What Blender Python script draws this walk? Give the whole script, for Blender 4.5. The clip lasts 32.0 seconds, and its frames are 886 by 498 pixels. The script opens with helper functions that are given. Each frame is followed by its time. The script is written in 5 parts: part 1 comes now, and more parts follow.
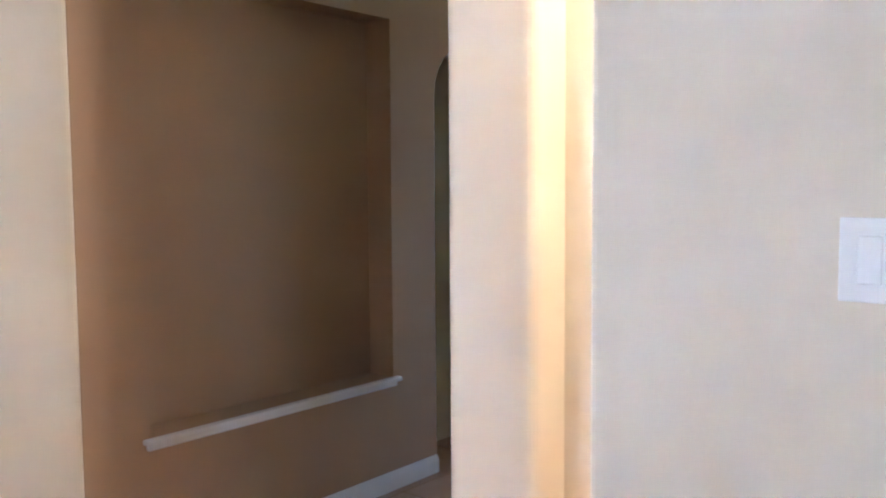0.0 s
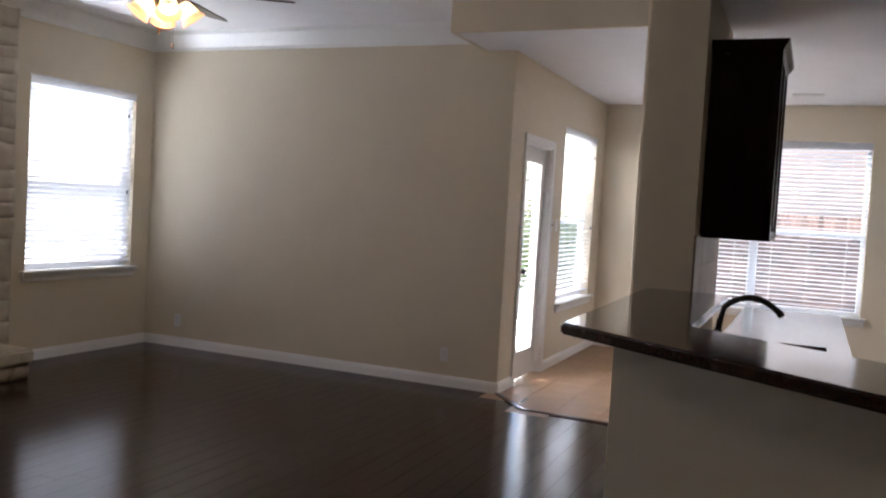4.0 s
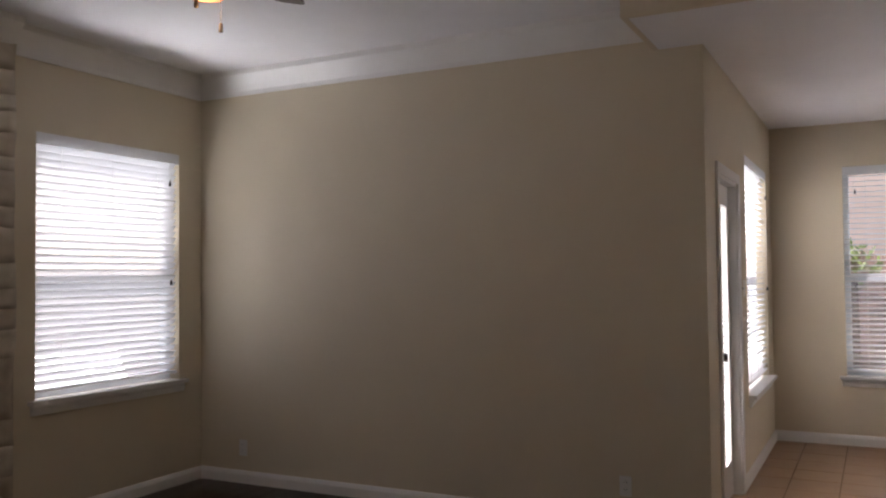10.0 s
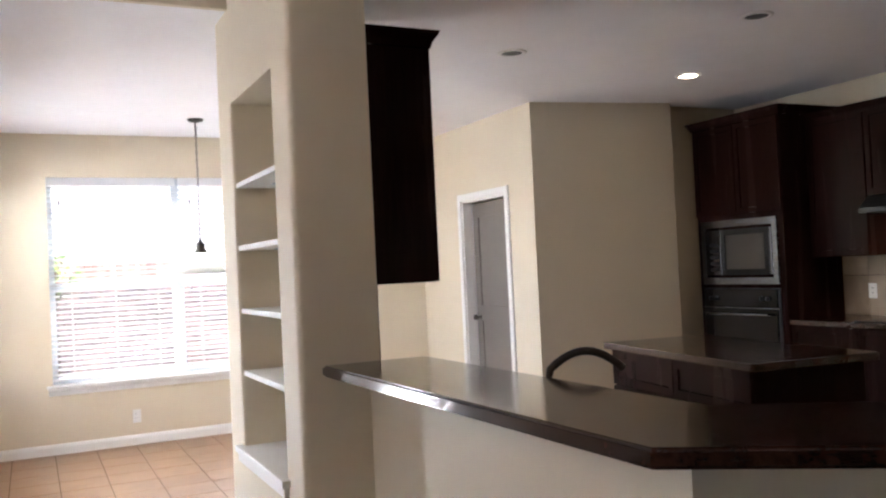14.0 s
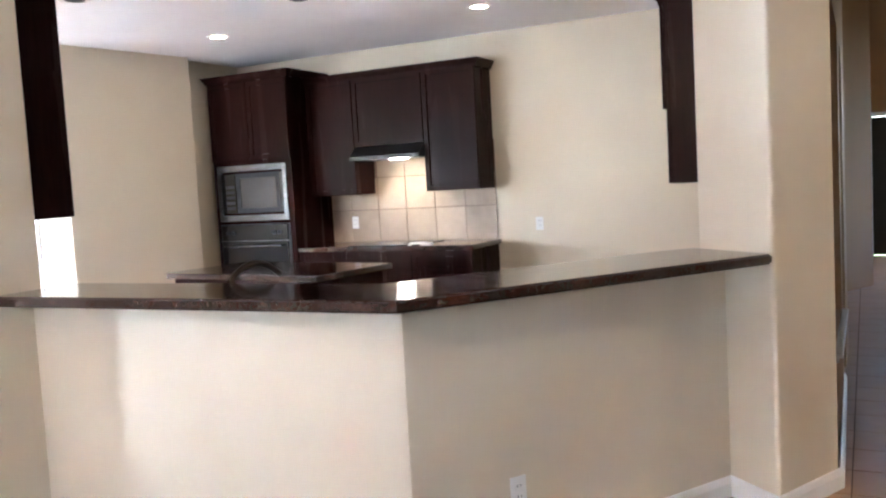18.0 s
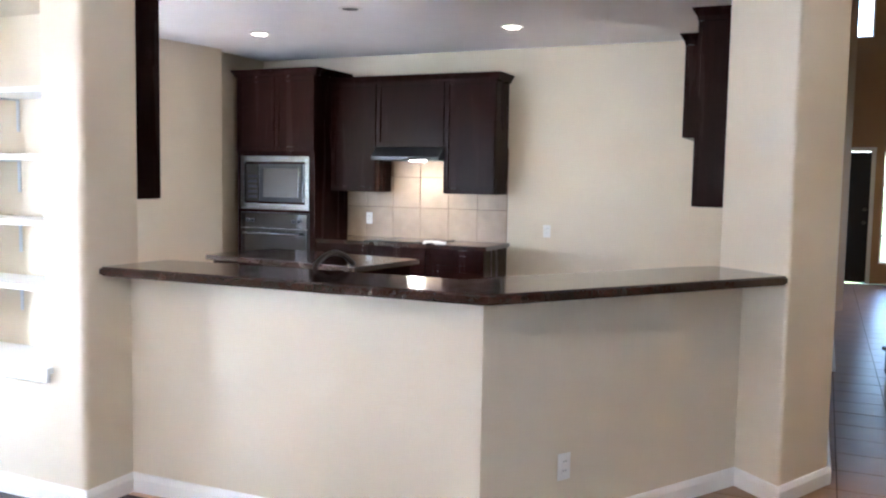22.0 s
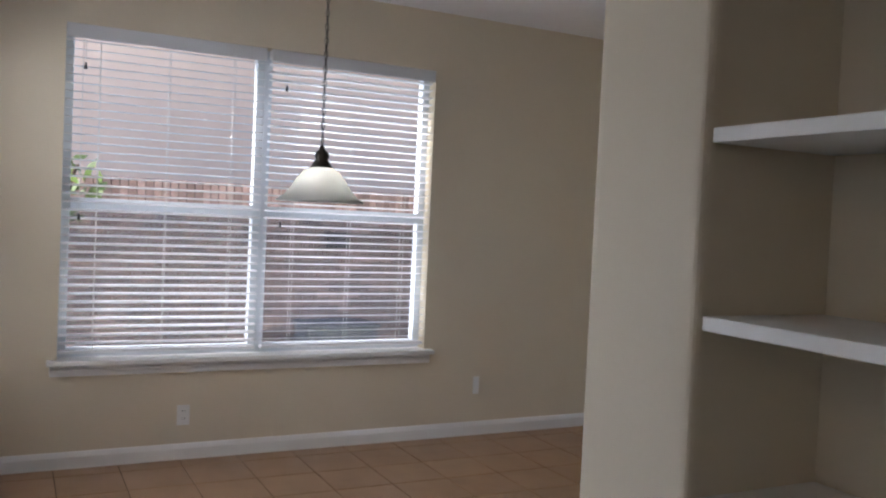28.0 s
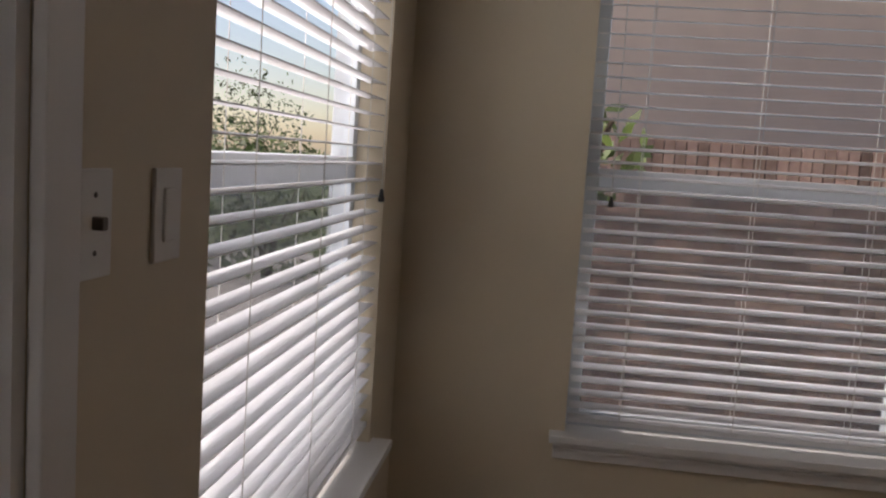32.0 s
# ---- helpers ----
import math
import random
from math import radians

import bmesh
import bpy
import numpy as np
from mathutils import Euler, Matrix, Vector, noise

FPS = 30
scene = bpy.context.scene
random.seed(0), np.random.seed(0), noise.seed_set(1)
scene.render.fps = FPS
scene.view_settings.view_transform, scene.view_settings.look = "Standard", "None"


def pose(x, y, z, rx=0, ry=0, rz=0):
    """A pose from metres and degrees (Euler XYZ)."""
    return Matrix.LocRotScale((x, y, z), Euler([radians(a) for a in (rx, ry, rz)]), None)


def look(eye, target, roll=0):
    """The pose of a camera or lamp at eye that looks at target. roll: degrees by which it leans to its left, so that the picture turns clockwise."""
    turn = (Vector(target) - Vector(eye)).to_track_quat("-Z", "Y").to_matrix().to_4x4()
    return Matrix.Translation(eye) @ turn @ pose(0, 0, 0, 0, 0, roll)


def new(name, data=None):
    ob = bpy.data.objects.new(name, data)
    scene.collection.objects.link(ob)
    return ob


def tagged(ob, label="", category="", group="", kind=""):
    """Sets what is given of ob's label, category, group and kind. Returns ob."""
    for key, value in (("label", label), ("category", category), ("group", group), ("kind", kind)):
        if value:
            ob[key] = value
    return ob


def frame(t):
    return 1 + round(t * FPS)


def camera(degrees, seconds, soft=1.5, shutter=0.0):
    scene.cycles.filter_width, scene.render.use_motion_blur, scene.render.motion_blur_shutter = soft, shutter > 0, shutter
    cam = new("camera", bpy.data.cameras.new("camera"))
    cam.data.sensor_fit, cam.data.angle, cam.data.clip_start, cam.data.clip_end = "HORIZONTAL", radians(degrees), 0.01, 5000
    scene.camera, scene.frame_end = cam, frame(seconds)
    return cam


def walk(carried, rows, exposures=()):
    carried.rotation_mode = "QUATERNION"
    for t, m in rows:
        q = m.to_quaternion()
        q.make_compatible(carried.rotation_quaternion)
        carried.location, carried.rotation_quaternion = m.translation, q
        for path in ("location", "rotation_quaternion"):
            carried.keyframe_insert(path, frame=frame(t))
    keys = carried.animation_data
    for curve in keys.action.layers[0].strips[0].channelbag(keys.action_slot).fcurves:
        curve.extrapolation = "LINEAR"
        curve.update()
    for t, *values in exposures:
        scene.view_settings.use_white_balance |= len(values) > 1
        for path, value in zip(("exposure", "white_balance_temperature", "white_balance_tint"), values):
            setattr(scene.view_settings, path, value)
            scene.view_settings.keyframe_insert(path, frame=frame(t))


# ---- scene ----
cam = camera(55.0, 32.0, soft=2.2)
PATH = [
    (0, (-2.807, -0.303, 1.455), (-1.522, -1.829, 1.307), -0.4),
    (0.5, (-2.652, -0.515, 1.488), (-1.033, -1.677, 1.321), -3.4),
    (1, (-2.498, -0.598, 1.483), (-0.678, -1.413, 1.327), -2.6),
    (1.5, (-2.270, -0.615, 1.462), (-0.355, -1.182, 1.352), 0.8),
    (2, (-2.089, -0.630, 1.455), (-0.132, -1.034, 1.378), 2.1),
    (2.5, (-1.985, -0.720, 1.462), (0.013, -0.808, 1.384), 2.2),
    (3, (-1.856, -0.786, 1.488), (0.128, -0.548, 1.401), 2.3),
    (3.5, (-1.891, -0.714, 1.436), (0.032, -0.173, 1.337), 1.7),
    (4, (-1.743, -0.670, 1.457), (0.089, 0.125, 1.360), 3.3),
    (4.5, (-1.579, -0.651, 1.464), (0.148, 0.350, 1.334), 3.5),
    (6.5, (-0.825, -0.515, 1.475), (0.447, 1.028, 1.465), 1.5),
    (7, (-0.749, -0.395, 1.482), (0.519, 1.150, 1.540), 0.1),
    (7.5, (-0.627, -0.251, 1.492), (0.579, 1.344, 1.536), -0.2),
    (8, (-0.495, -0.129, 1.483), (0.706, 1.470, 1.517), 0.1),
    (8.5, (-0.388, -0.028, 1.422), (0.898, 1.504, 1.454), 0.5),
    (9, (-0.290, 0.290, 1.420), (1.234, 1.583, 1.501), 0.3),
    (9.5, (-0.285, 0.540, 1.450), (1.418, 1.586, 1.525), -0.2),
    (10, (-0.165, 0.730, 1.460), (1.615, 1.639, 1.523), -0.6),
    (10.5, (0.000, 0.855, 1.430), (1.842, 1.631, 1.495), -0.6),
    (11, (0.067, 0.957, 1.432), (1.987, 1.512, 1.503), -1.0),
    (11.5, (0.018, 1.226, 1.423), (2.008, 1.420, 1.486), -2.6),
    (12, (0.010, 1.310, 1.424), (2.005, 1.183, 1.460), -2.5),
    (12.5, (-0.045, 1.296, 1.432), (1.920, 0.922, 1.471), -2.0),
    (13, (-0.085, 1.224, 1.439), (1.824, 0.631, 1.482), -2.7),
    (13.5, (-0.126, 1.159, 1.444), (1.722, 0.398, 1.490), -3.1),
    (14, (-0.150, 1.135, 1.442), (1.648, 0.259, 1.481), -2.7),
    (14.5, (-0.172, 1.121, 1.438), (1.566, 0.130, 1.404), -1.7),
    (15, (-0.211, 1.177, 1.439), (1.397, -0.012, 1.388), 0.1),
    (15.5, (-0.181, 1.312, 1.390), (1.254, -0.077, 1.285), -4.4),
    (17.5, (-0.243, 2.173, 1.402), (0.819, 0.485, 1.252), -2.4),
    (18, (-0.180, 2.362, 1.440), (0.713, 0.579, 1.284), -3.2),
    (18.5, (-0.248, 2.465, 1.443), (0.451, 0.597, 1.294), -1.9),
    (19, (-0.344, 2.617, 1.424), (0.162, 0.693, 1.215), -3.2),
    (19.5, (-0.368, 2.704, 1.405), (0.022, 0.749, 1.247), -2.1),
    (20, (-0.345, 2.724, 1.438), (-0.021, 0.756, 1.280), -1.8),
    (20.5, (-0.274, 2.755, 1.410), (0.097, 0.794, 1.272), 0.1),
    (21, (-0.230, 2.805, 1.454), (0.262, 0.871, 1.316), 0.6),
    (21.5, (-0.130, 2.868, 1.423), (0.523, 0.982, 1.306), 1.7),
    (22, (0.020, 2.969, 1.498), (0.834, 1.150, 1.336), 1.0),
    (22.5, (0.236, 2.687, 1.413), (1.306, 1.004, 1.267), 2.3),
    (23, (0.423, 2.546, 1.439), (1.756, 1.061, 1.309), 3.0),
    (23.5, (0.536, 2.396, 1.409), (2.024, 1.069, 1.246), 1.7),
    (24, (0.766, 2.236, 1.399), (2.313, 0.976, 1.259), 2.8),
    (24.5, (1.010, 2.059, 1.419), (2.576, 0.823, 1.283), 3.4),
    (25, (1.270, 1.880, 1.415), (2.900, 0.730, 1.273), 3.1),
    (25.5, (1.516, 1.725, 1.425), (3.205, 0.661, 1.306), 2.1),
    (26, (1.815, 1.581, 1.430), (3.525, 0.546, 1.348), 2.0),
    (26.5, (2.054, 1.485, 1.436), (3.789, 0.491, 1.386), 2.4),
    (28.5, (3.224, 1.052, 1.414), (5.050, 0.244, 1.313), 2.7),
    (29, (3.509, 0.907, 1.422), (5.391, 0.242, 1.303), 2.9),
    (29.5, (3.840, 1.010, 1.422), (5.724, 0.357, 1.280), 3.4),
    (30, (4.181, 1.133, 1.405), (6.076, 0.510, 1.267), 4.2),
    (30.5, (4.358, 1.191, 1.392), (6.291, 0.696, 1.256), 4.6),
    (31, (4.658, 1.021, 1.480), (6.642, 0.853, 1.288), 3.7),
    (31.5, (4.803, 1.002, 1.468), (6.790, 1.061, 1.252), 3.7),
    (32, (5.053, 1.097, 1.443), (7.028, 1.333, 1.230), 3.8),
]
EXPOSURE = [(0, 5.0, 4950, 14), (0.5, 4.6, 5200, 15), (1, 4.15, 5500, 15), (2, 2.75, 5600, 15), (3, 2.1, 6000, 18), (4, 1.75, 6100, 16), (7, 1.3, 6500, 20), (9, 1.05, 7200, 25), (10, 1.0, 6700, 20), (11, 0.95, 6700, 20), (12, 1.45, 6300, 15), (13, 2.1, 6100, 13), (14, 2.8, 6200, 15), (15, 3.35, 6300, 17), (17.5, 4.25, 5600, 13), (19, 4.45, 5650, 14), (20, 4.4, 5350, 13), (21.5, 4.25, 5350, 12), (22.2, 4.1, 5400, 12), (23, 3.15, 5600, 13), (24, 2.05, 5800, 13), (25, 1.95, 6200, 14), (26, 1.5, 6200, 15), (28.5, 0.8, 6000, 15), (30, 0.2, 6200, 16), (31, -0.05, 6400, 17), (32, -0.4, 6900, 19)]
walk(cam, [(t, look(eye, target, roll)) for t, eye, target, roll in PATH], EXPOSURE)

# ---------------------------------------------------------------- light
WIN_N, WIN_D, WIN_E = 24.0, 16.0, 16.0
world = bpy.data.worlds.new("world")
scene.world = world
world.use_nodes = True
sky = world.node_tree.nodes.new("ShaderNodeTexSky")
sky.sky_type, sky.sun_disc = "NISHITA", False
sky.sun_elevation, sky.sun_rotation = radians(52), radians(32)
world.node_tree.links.new(sky.outputs[0], world.node_tree.nodes["Background"].inputs[0])
world.node_tree.nodes["Background"].inputs[1].default_value = 0.15


def lamp(name, kind, energy, m, color=(1, 1, 1), **more):
    data = bpy.data.lights.new(name, kind)
    data.energy, data.color = energy, color
    if "size" in more:
        data.shape, data.size, data.size_y = "RECTANGLE", more["size"][0], more["size"][1]
    if "radius" in more:
        data.shadow_soft_size = more["radius"]
    if "spot" in more:
        data.spot_size, data.spot_blend = radians(more["spot"]), 0.6
    ob = new(name, data)
    ob.matrix_world = m
    return ob


sun = lamp("sun", "SUN", 5.0, look((7, 11, 17), (0, 0, 0)), (1, 0.94, 0.85))
sun.data.angle = radians(0.6)

# plan
XB, YF, YD, XN, YP, XK, YK = 4.625, 5.185, 1.56, 7.795, -2.515, 5.42, -4.61
LOW, HIGH, FOYER = 2.72, 2.94, 5.4
YS = 0.24  # shelf wall, living side
FY, FX0, FX1 = 5.075, 1.255, 3.01  # chimney breast

# daylight in the window openings
COOL = (0.90, 0.955, 1)
lamp("window_light", "AREA", WIN_N * 0.12, look((0.46, YF + 0.9, 2.75), (0.6, 1.5, 1.0)), COOL, size=(1.3, 1.0))
lamp("window_light", "AREA", WIN_N * 2.8, look((0.46, YF + 0.75, 0.45), (0.6, 2.2, 3.0)), COOL, size=(1.7, 1.1))
lamp("window_light", "AREA", WIN_N * 0.12, look((3.82, YF + 0.9, 2.75), (3.2, 1.5, 1.0)), COOL, size=(1.3, 1.0))
lamp("window_light", "AREA", WIN_N * 1.9, look((3.82, YF + 0.75, 0.45), (3.4, 2.2, 3.0)), COOL, size=(1.7, 1.1))
lamp("window_light", "AREA", 3, look((3.82, YF + 0.42, 1.62), (3.2, 2.0, 1.8)), COOL, size=(1.4, 1.75))
lamp("window_light", "AREA", WIN_D * 0.9, look((6.6, YD + 0.9, 2.3), (7.6, 0.2, 1.3)), COOL, size=(1.2, 1.0))
lamp("window_light", "AREA", WIN_D * 3.6, look((6.8, YD + 0.55, 0.10), (6.5, -1.2, 2.9)), COOL, size=(1.2, 0.5))
lamp("window_light", "AREA", WIN_D * 0.5, look((5.43, YD + 0.30, 1.1), (5.43, 0, 1.2)), COOL, size=(0.75, 1.9))
lamp("window_light", "AREA", WIN_E * 0.2, look((XN + 1.0, -0.08, 3.2), (5.6, -0.3, 0.4)), COOL, size=(2.0, 1.0))
lamp("window_light", "AREA", WIN_E * 3.2, look((XN + 0.5, -0.08, 0.15), (5.5, -0.3, 2.9)), COOL, size=(2.0, 0.5))

# ---------------------------------------------------------------- helpers
def part(name, bm, material, parent=None, label=""):
    me = bpy.data.meshes.new(name)
    bm.to_mesh(me)
    bm.free()
    ob = new(name, me)
    if material:
        me.materials.append(material)
    if parent:
        ob.parent = parent
    if label:
        ob["label"] = label
    return ob


def shared(name, me, m, parent=None):
    ob = new(name, me)
    if parent:
        ob.parent = parent
    ob.matrix_basis = m
    return ob


def empty(name, at=(0, 0, 0), rz=0):
    ob = new(name)
    ob.matrix_basis = pose(*at, 0, 0, rz)
    ob.empty_display_size = 0.1
    return ob


def struct(name, bm, material, label, category="wall"):
    return tagged(part(name, bm, material), label, category, kind="structure")


def box(bm, x0, x1, y0, y1, z0, z1, bevel=0.0, m=None):
    v = [bm.verts.new((x, y, z)) for z in (z0, z1) for y in (y0, y1) for x in (x0, x1)]
    fs = [bm.faces.new([v[i] for i in f]) for f in ((0, 2, 3, 1), (4, 5, 7, 6), (0, 1, 5, 4), (2, 6, 7, 3), (0, 4, 6, 2), (1, 3, 7, 5))]
    if bevel:
        es = list({e for f in fs for e in f.edges})
        r = bmesh.ops.bevel(bm, geom=es, offset=bevel, segments=2, affect="EDGES", profile=0.5)
        v = list({w for f in r["faces"] for w in f.verts} | {w for w in v if w.is_valid})
    if m is not None:
        bmesh.ops.transform(bm, matrix=m, verts=[w for w in v if w.is_valid])
    return v


def boxed(*a, bevel=0.0):
    bm = bmesh.new()
    box(bm, *a, bevel=bevel)
    return bm


def prism(bm, pts, z0, z1, m=None):
    n = len(pts)
    lo, hi = ([bm.verts.new((x, y, z)) for x, y in pts] for z in (z0, z1))
    bm.faces.new(lo[::-1])
    bm.faces.new(hi)
    for i in range(n):
        bm.faces.new((lo[i], lo[(i + 1) % n], hi[(i + 1) % n], hi[i]))
    if m is not None:
        bmesh.ops.transform(bm, matrix=m, verts=lo + hi)
    return bm


def rounded(pts, radii, steps=5):
    """The outline with its corners rounded."""
    out = []
    for i, (p, r) in enumerate(zip(pts, radii)):
        p, a, b = Vector(p), Vector(pts[i - 1]), Vector(pts[(i + 1) % len(pts)])
        if not r:
            out.append(tuple(p))
            continue
        u, w = (a - p).normalized(), (b - p).normalized()
        p0, p1 = p + u * r, p + w * r
        for k in range(steps + 1):
            s = k / steps
            q = p0 * (1 - s) ** 2 + p * 2 * s * (1 - s) + p1 * s**2
            out.append(tuple(q))
    return out


def lathe(bm, profile, seg=20, m=None):
    """Turns (radius, height) pairs round z."""
    rings = []
    for r, z in profile:
        rings.append([bm.verts.new((r * math.cos(2 * math.pi * k / seg), r * math.sin(2 * math.pi * k / seg), z)) for k in range(seg)] if r > 1e-6 else [bm.verts.new((0, 0, z))])
    for a, b in zip(rings, rings[1:]):
        for k in range(seg):
            q = [a[k % len(a)], a[(k + 1) % len(a)], b[(k + 1) % len(b)], b[k % len(b)]]
            q = list(dict.fromkeys(q))
            if len(q) > 2:
                f = bm.faces.new(q)
                f.smooth = True
    if m is not None:
        bmesh.ops.transform(bm, matrix=m, verts=[v for r in rings for v in r])
    return bm


def tube(bm, pts, r, seg=8):
    pts = [Vector(p) for p in pts]
    rings = []
    for i, p in enumerate(pts):
        d = (pts[min(i + 1, len(pts) - 1)] - pts[max(i - 1, 0)]).normalized()
        a = d.cross(Vector((0, 0, 1)) if abs(d.z) < 0.95 else Vector((1, 0, 0))).normalized()
        b = d.cross(a)
        rr = r[i] if isinstance(r, (list, tuple)) else r
        rings.append([bm.verts.new(p + a * rr * math.cos(2 * math.pi * k / seg) + b * rr * math.sin(2 * math.pi * k / seg)) for k in range(seg)])
    for x, y in zip(rings, rings[1:]):
        for k in range(seg):
            f = bm.faces.new((x[k], x[(k + 1) % seg], y[(k + 1) % seg], y[k]))
            f.smooth = True
    bm.faces.new(rings[0][::-1])
    bm.faces.new(rings[-1])
    return bm


def sweep(bm, path, profile, closed=False):
    """Runs a profile of (out, up) pairs along a level path of (x, y); out is to the left of the way."""
    n = len(path)
    rows = []
    for i in range(n):
        p = Vector(path[i])
        a = (p - Vector(path[i - 1])).normalized() if i or closed else None
        b = (Vector(path[(i + 1) % n]) - p).normalized() if i < n - 1 or closed else None
        na = Vector((-a.y, a.x)) if a else None
        nb = Vector((-b.y, b.x)) if b else None
        nn = ((na + nb) / max(0.3, 1 + na.dot(nb))) if a and b else (na or nb)
        rows.append([bm.verts.new((p.x + nn.x * o, p.y + nn.y * o, z)) for o, z in profile])
    k = len(profile)
    for i in range(n if closed else n - 1):
        s, t = rows[i], rows[(i + 1) % n]
        for j in range(k):
            bm.faces.new((s[j], s[(j + 1) % k], t[(j + 1) % k], t[j]))
    if not closed:
        bm.faces.new(rows[0])
        bm.faces.new(rows[-1][::-1])
    bmesh.ops.recalc_face_normals(bm, faces=bm.faces)
    return bm


def wall_run(bm, axis, c0, c1, a0, a1, z0, z1, holes=()):
    """A wall along x or y, with openings (a0, a1, z0, z1) cut through."""
    def put(p0, p1, q0, q1):
        if p1 - p0 > 1e-4 and q1 - q0 > 1e-4:
            box(bm, *((p0, p1, c0, c1) if axis == "x" else (c0, c1, p0, p1)), q0, q1)
    at = a0
    for h0, h1, k0, k1 in sorted(holes):
        put(at, h0, z0, z1)
        put(h0, h1, z0, k0)
        put(h0, h1, k1, z1)
        at = h1
    put(at, a1, z0, z1)
    return bm


# ---------------------------------------------------------------- materials
def material(name, color, rough=0.5, metal=0.0, grain=0.0, scale=8.0, bump=0.0, spread=0.12, detail=4.0, spec=0.5, stretch=(1, 1, 1), island=0.0, coat=0.0, fine=0.0, hue=None):
    mat = bpy.data.materials.new(name)
    mat.use_nodes = True
    t = mat.node_tree
    b = t.nodes["Principled BSDF"]
    b.inputs["Roughness"].default_value, b.inputs["Metallic"].default_value = rough, metal
    b.inputs["Specular IOR Level"].default_value = spec
    b.inputs["Coat Weight"].default_value = coat
    b.inputs["Coat Roughness"].default_value = 0.12
    co = t.nodes.new("ShaderNodeTexCoord")
    mp = t.nodes.new("ShaderNodeMapping")
    mp.inputs["Scale"].default_value = stretch
    t.links.new(co.outputs["Object"], mp.inputs[0])
    if island:
        pick = t.nodes.new("ShaderNodeObjectInfo")
        far = t.nodes.new("ShaderNodeMath")
        far.operation = "MULTIPLY"
        far.inputs[1].default_value = 9.0
        t.links.new(pick.outputs["Random"], far.inputs[0])
        t.links.new(far.outputs[0], mp.inputs["Location"])
    n1, n2 = t.nodes.new("ShaderNodeTexNoise"), t.nodes.new("ShaderNodeTexNoise")
    for n, s in ((n1, scale), (n2, scale * 0.13)):
        n.inputs["Scale"].default_value, n.inputs["Detail"].default_value = s, detail
        t.links.new(mp.outputs[0], n.inputs["Vector"])
    mix = t.nodes.new("ShaderNodeMix")
    mix.data_type = "FLOAT"
    mix.inputs[0].default_value = 0.5
    t.links.new(n1.outputs["Fac"], mix.inputs[2])
    t.links.new(n2.outputs["Fac"], mix.inputs[3])
    ramp = t.nodes.new("ShaderNodeValToRGB")
    lo = tuple(c * (1 - spread) for c in color)
    hi = tuple(min(1, c * (1 + spread)) for c in (hue or color))
    ramp.color_ramp.elements[0].position, ramp.color_ramp.elements[1].position = 0.3, 0.7
    ramp.color_ramp.elements[0].color, ramp.color_ramp.elements[1].color = (*lo, 1), (*hi, 1)
    t.links.new(mix.outputs[0], ramp.inputs[0])
    out = ramp.outputs[0]
    if island:
        info = t.nodes.new("ShaderNodeObjectInfo")
        geo = t.nodes.new("ShaderNodeNewGeometry")
        add = t.nodes.new("ShaderNodeMath")
        add.operation = "ADD"
        t.links.new(info.outputs["Random"], add.inputs[0])
        t.links.new(geo.outputs["Random Per Island"], add.inputs[1])
        wrap = t.nodes.new("ShaderNodeMath")
        wrap.operation = "FRACT"
        t.links.new(add.outputs[0], wrap.inputs[0])
        rng = t.nodes.new("ShaderNodeMapRange")
        rng.inputs["To Min"].default_value, rng.inputs["To Max"].default_value = 1 - island, 1 + island
        t.links.new(wrap.outputs[0], rng.inputs[0])
        hsv = t.nodes.new("ShaderNodeHueSaturation")
        t.links.new(rng.outputs[0], hsv.inputs["Value"])
        t.links.new(out, hsv.inputs["Color"])
        out = hsv.outputs[0]
    t.links.new(out, b.inputs["Base Color"])
    if grain:
        rr = t.nodes.new("ShaderNodeMapRange")
        rr.inputs["To Min"].default_value, rr.inputs["To Max"].default_value = max(0, rough - grain), min(1, rough + grain)
        t.links.new(n2.outputs["Fac"], rr.inputs[0])
        t.links.new(rr.outputs[0], b.inputs["Roughness"])
    if bump:
        bp = t.nodes.new("ShaderNodeBump")
        bp.inputs["Strength"].default_value, bp.inputs["Distance"].default_value = min(1, bump), 0.004
        src = n1.outputs["Fac"]
        if fine:
            n3 = t.nodes.new("ShaderNodeTexNoise")
            n3.inputs["Scale"].default_value = fine
            t.links.new(co.outputs["Object"], n3.inputs["Vector"])
            src = n3.outputs["Fac"]
        t.links.new(src, bp.inputs["Height"])
        t.links.new(bp.outputs[0], b.inputs["Normal"])
    return mat


def glowing(name, color, strength):
    mat = bpy.data.materials.new(name)
    mat.use_nodes = True
    b = mat.node_tree.nodes["Principled BSDF"]
    b.inputs["Base Color"].default_value = (*color, 1)
    b.inputs["Emission Color"].default_value = (*color, 1)
    b.inputs["Emission Strength"].default_value = strength
    b.inputs["Roughness"].default_value = 0.35
    return mat


def glass(name, tint=(1, 1, 1), rough=0.0):
    mat = bpy.data.materials.new(name)
    mat.use_nodes = True
    b = mat.node_tree.nodes["Principled BSDF"]
    b.inputs["Base Color"].default_value = (*tint, 1)
    b.inputs["Transmission Weight"].default_value = 1
    b.inputs["Roughness"].default_value = rough
    b.inputs["IOR"].default_value = 1.02
    return mat


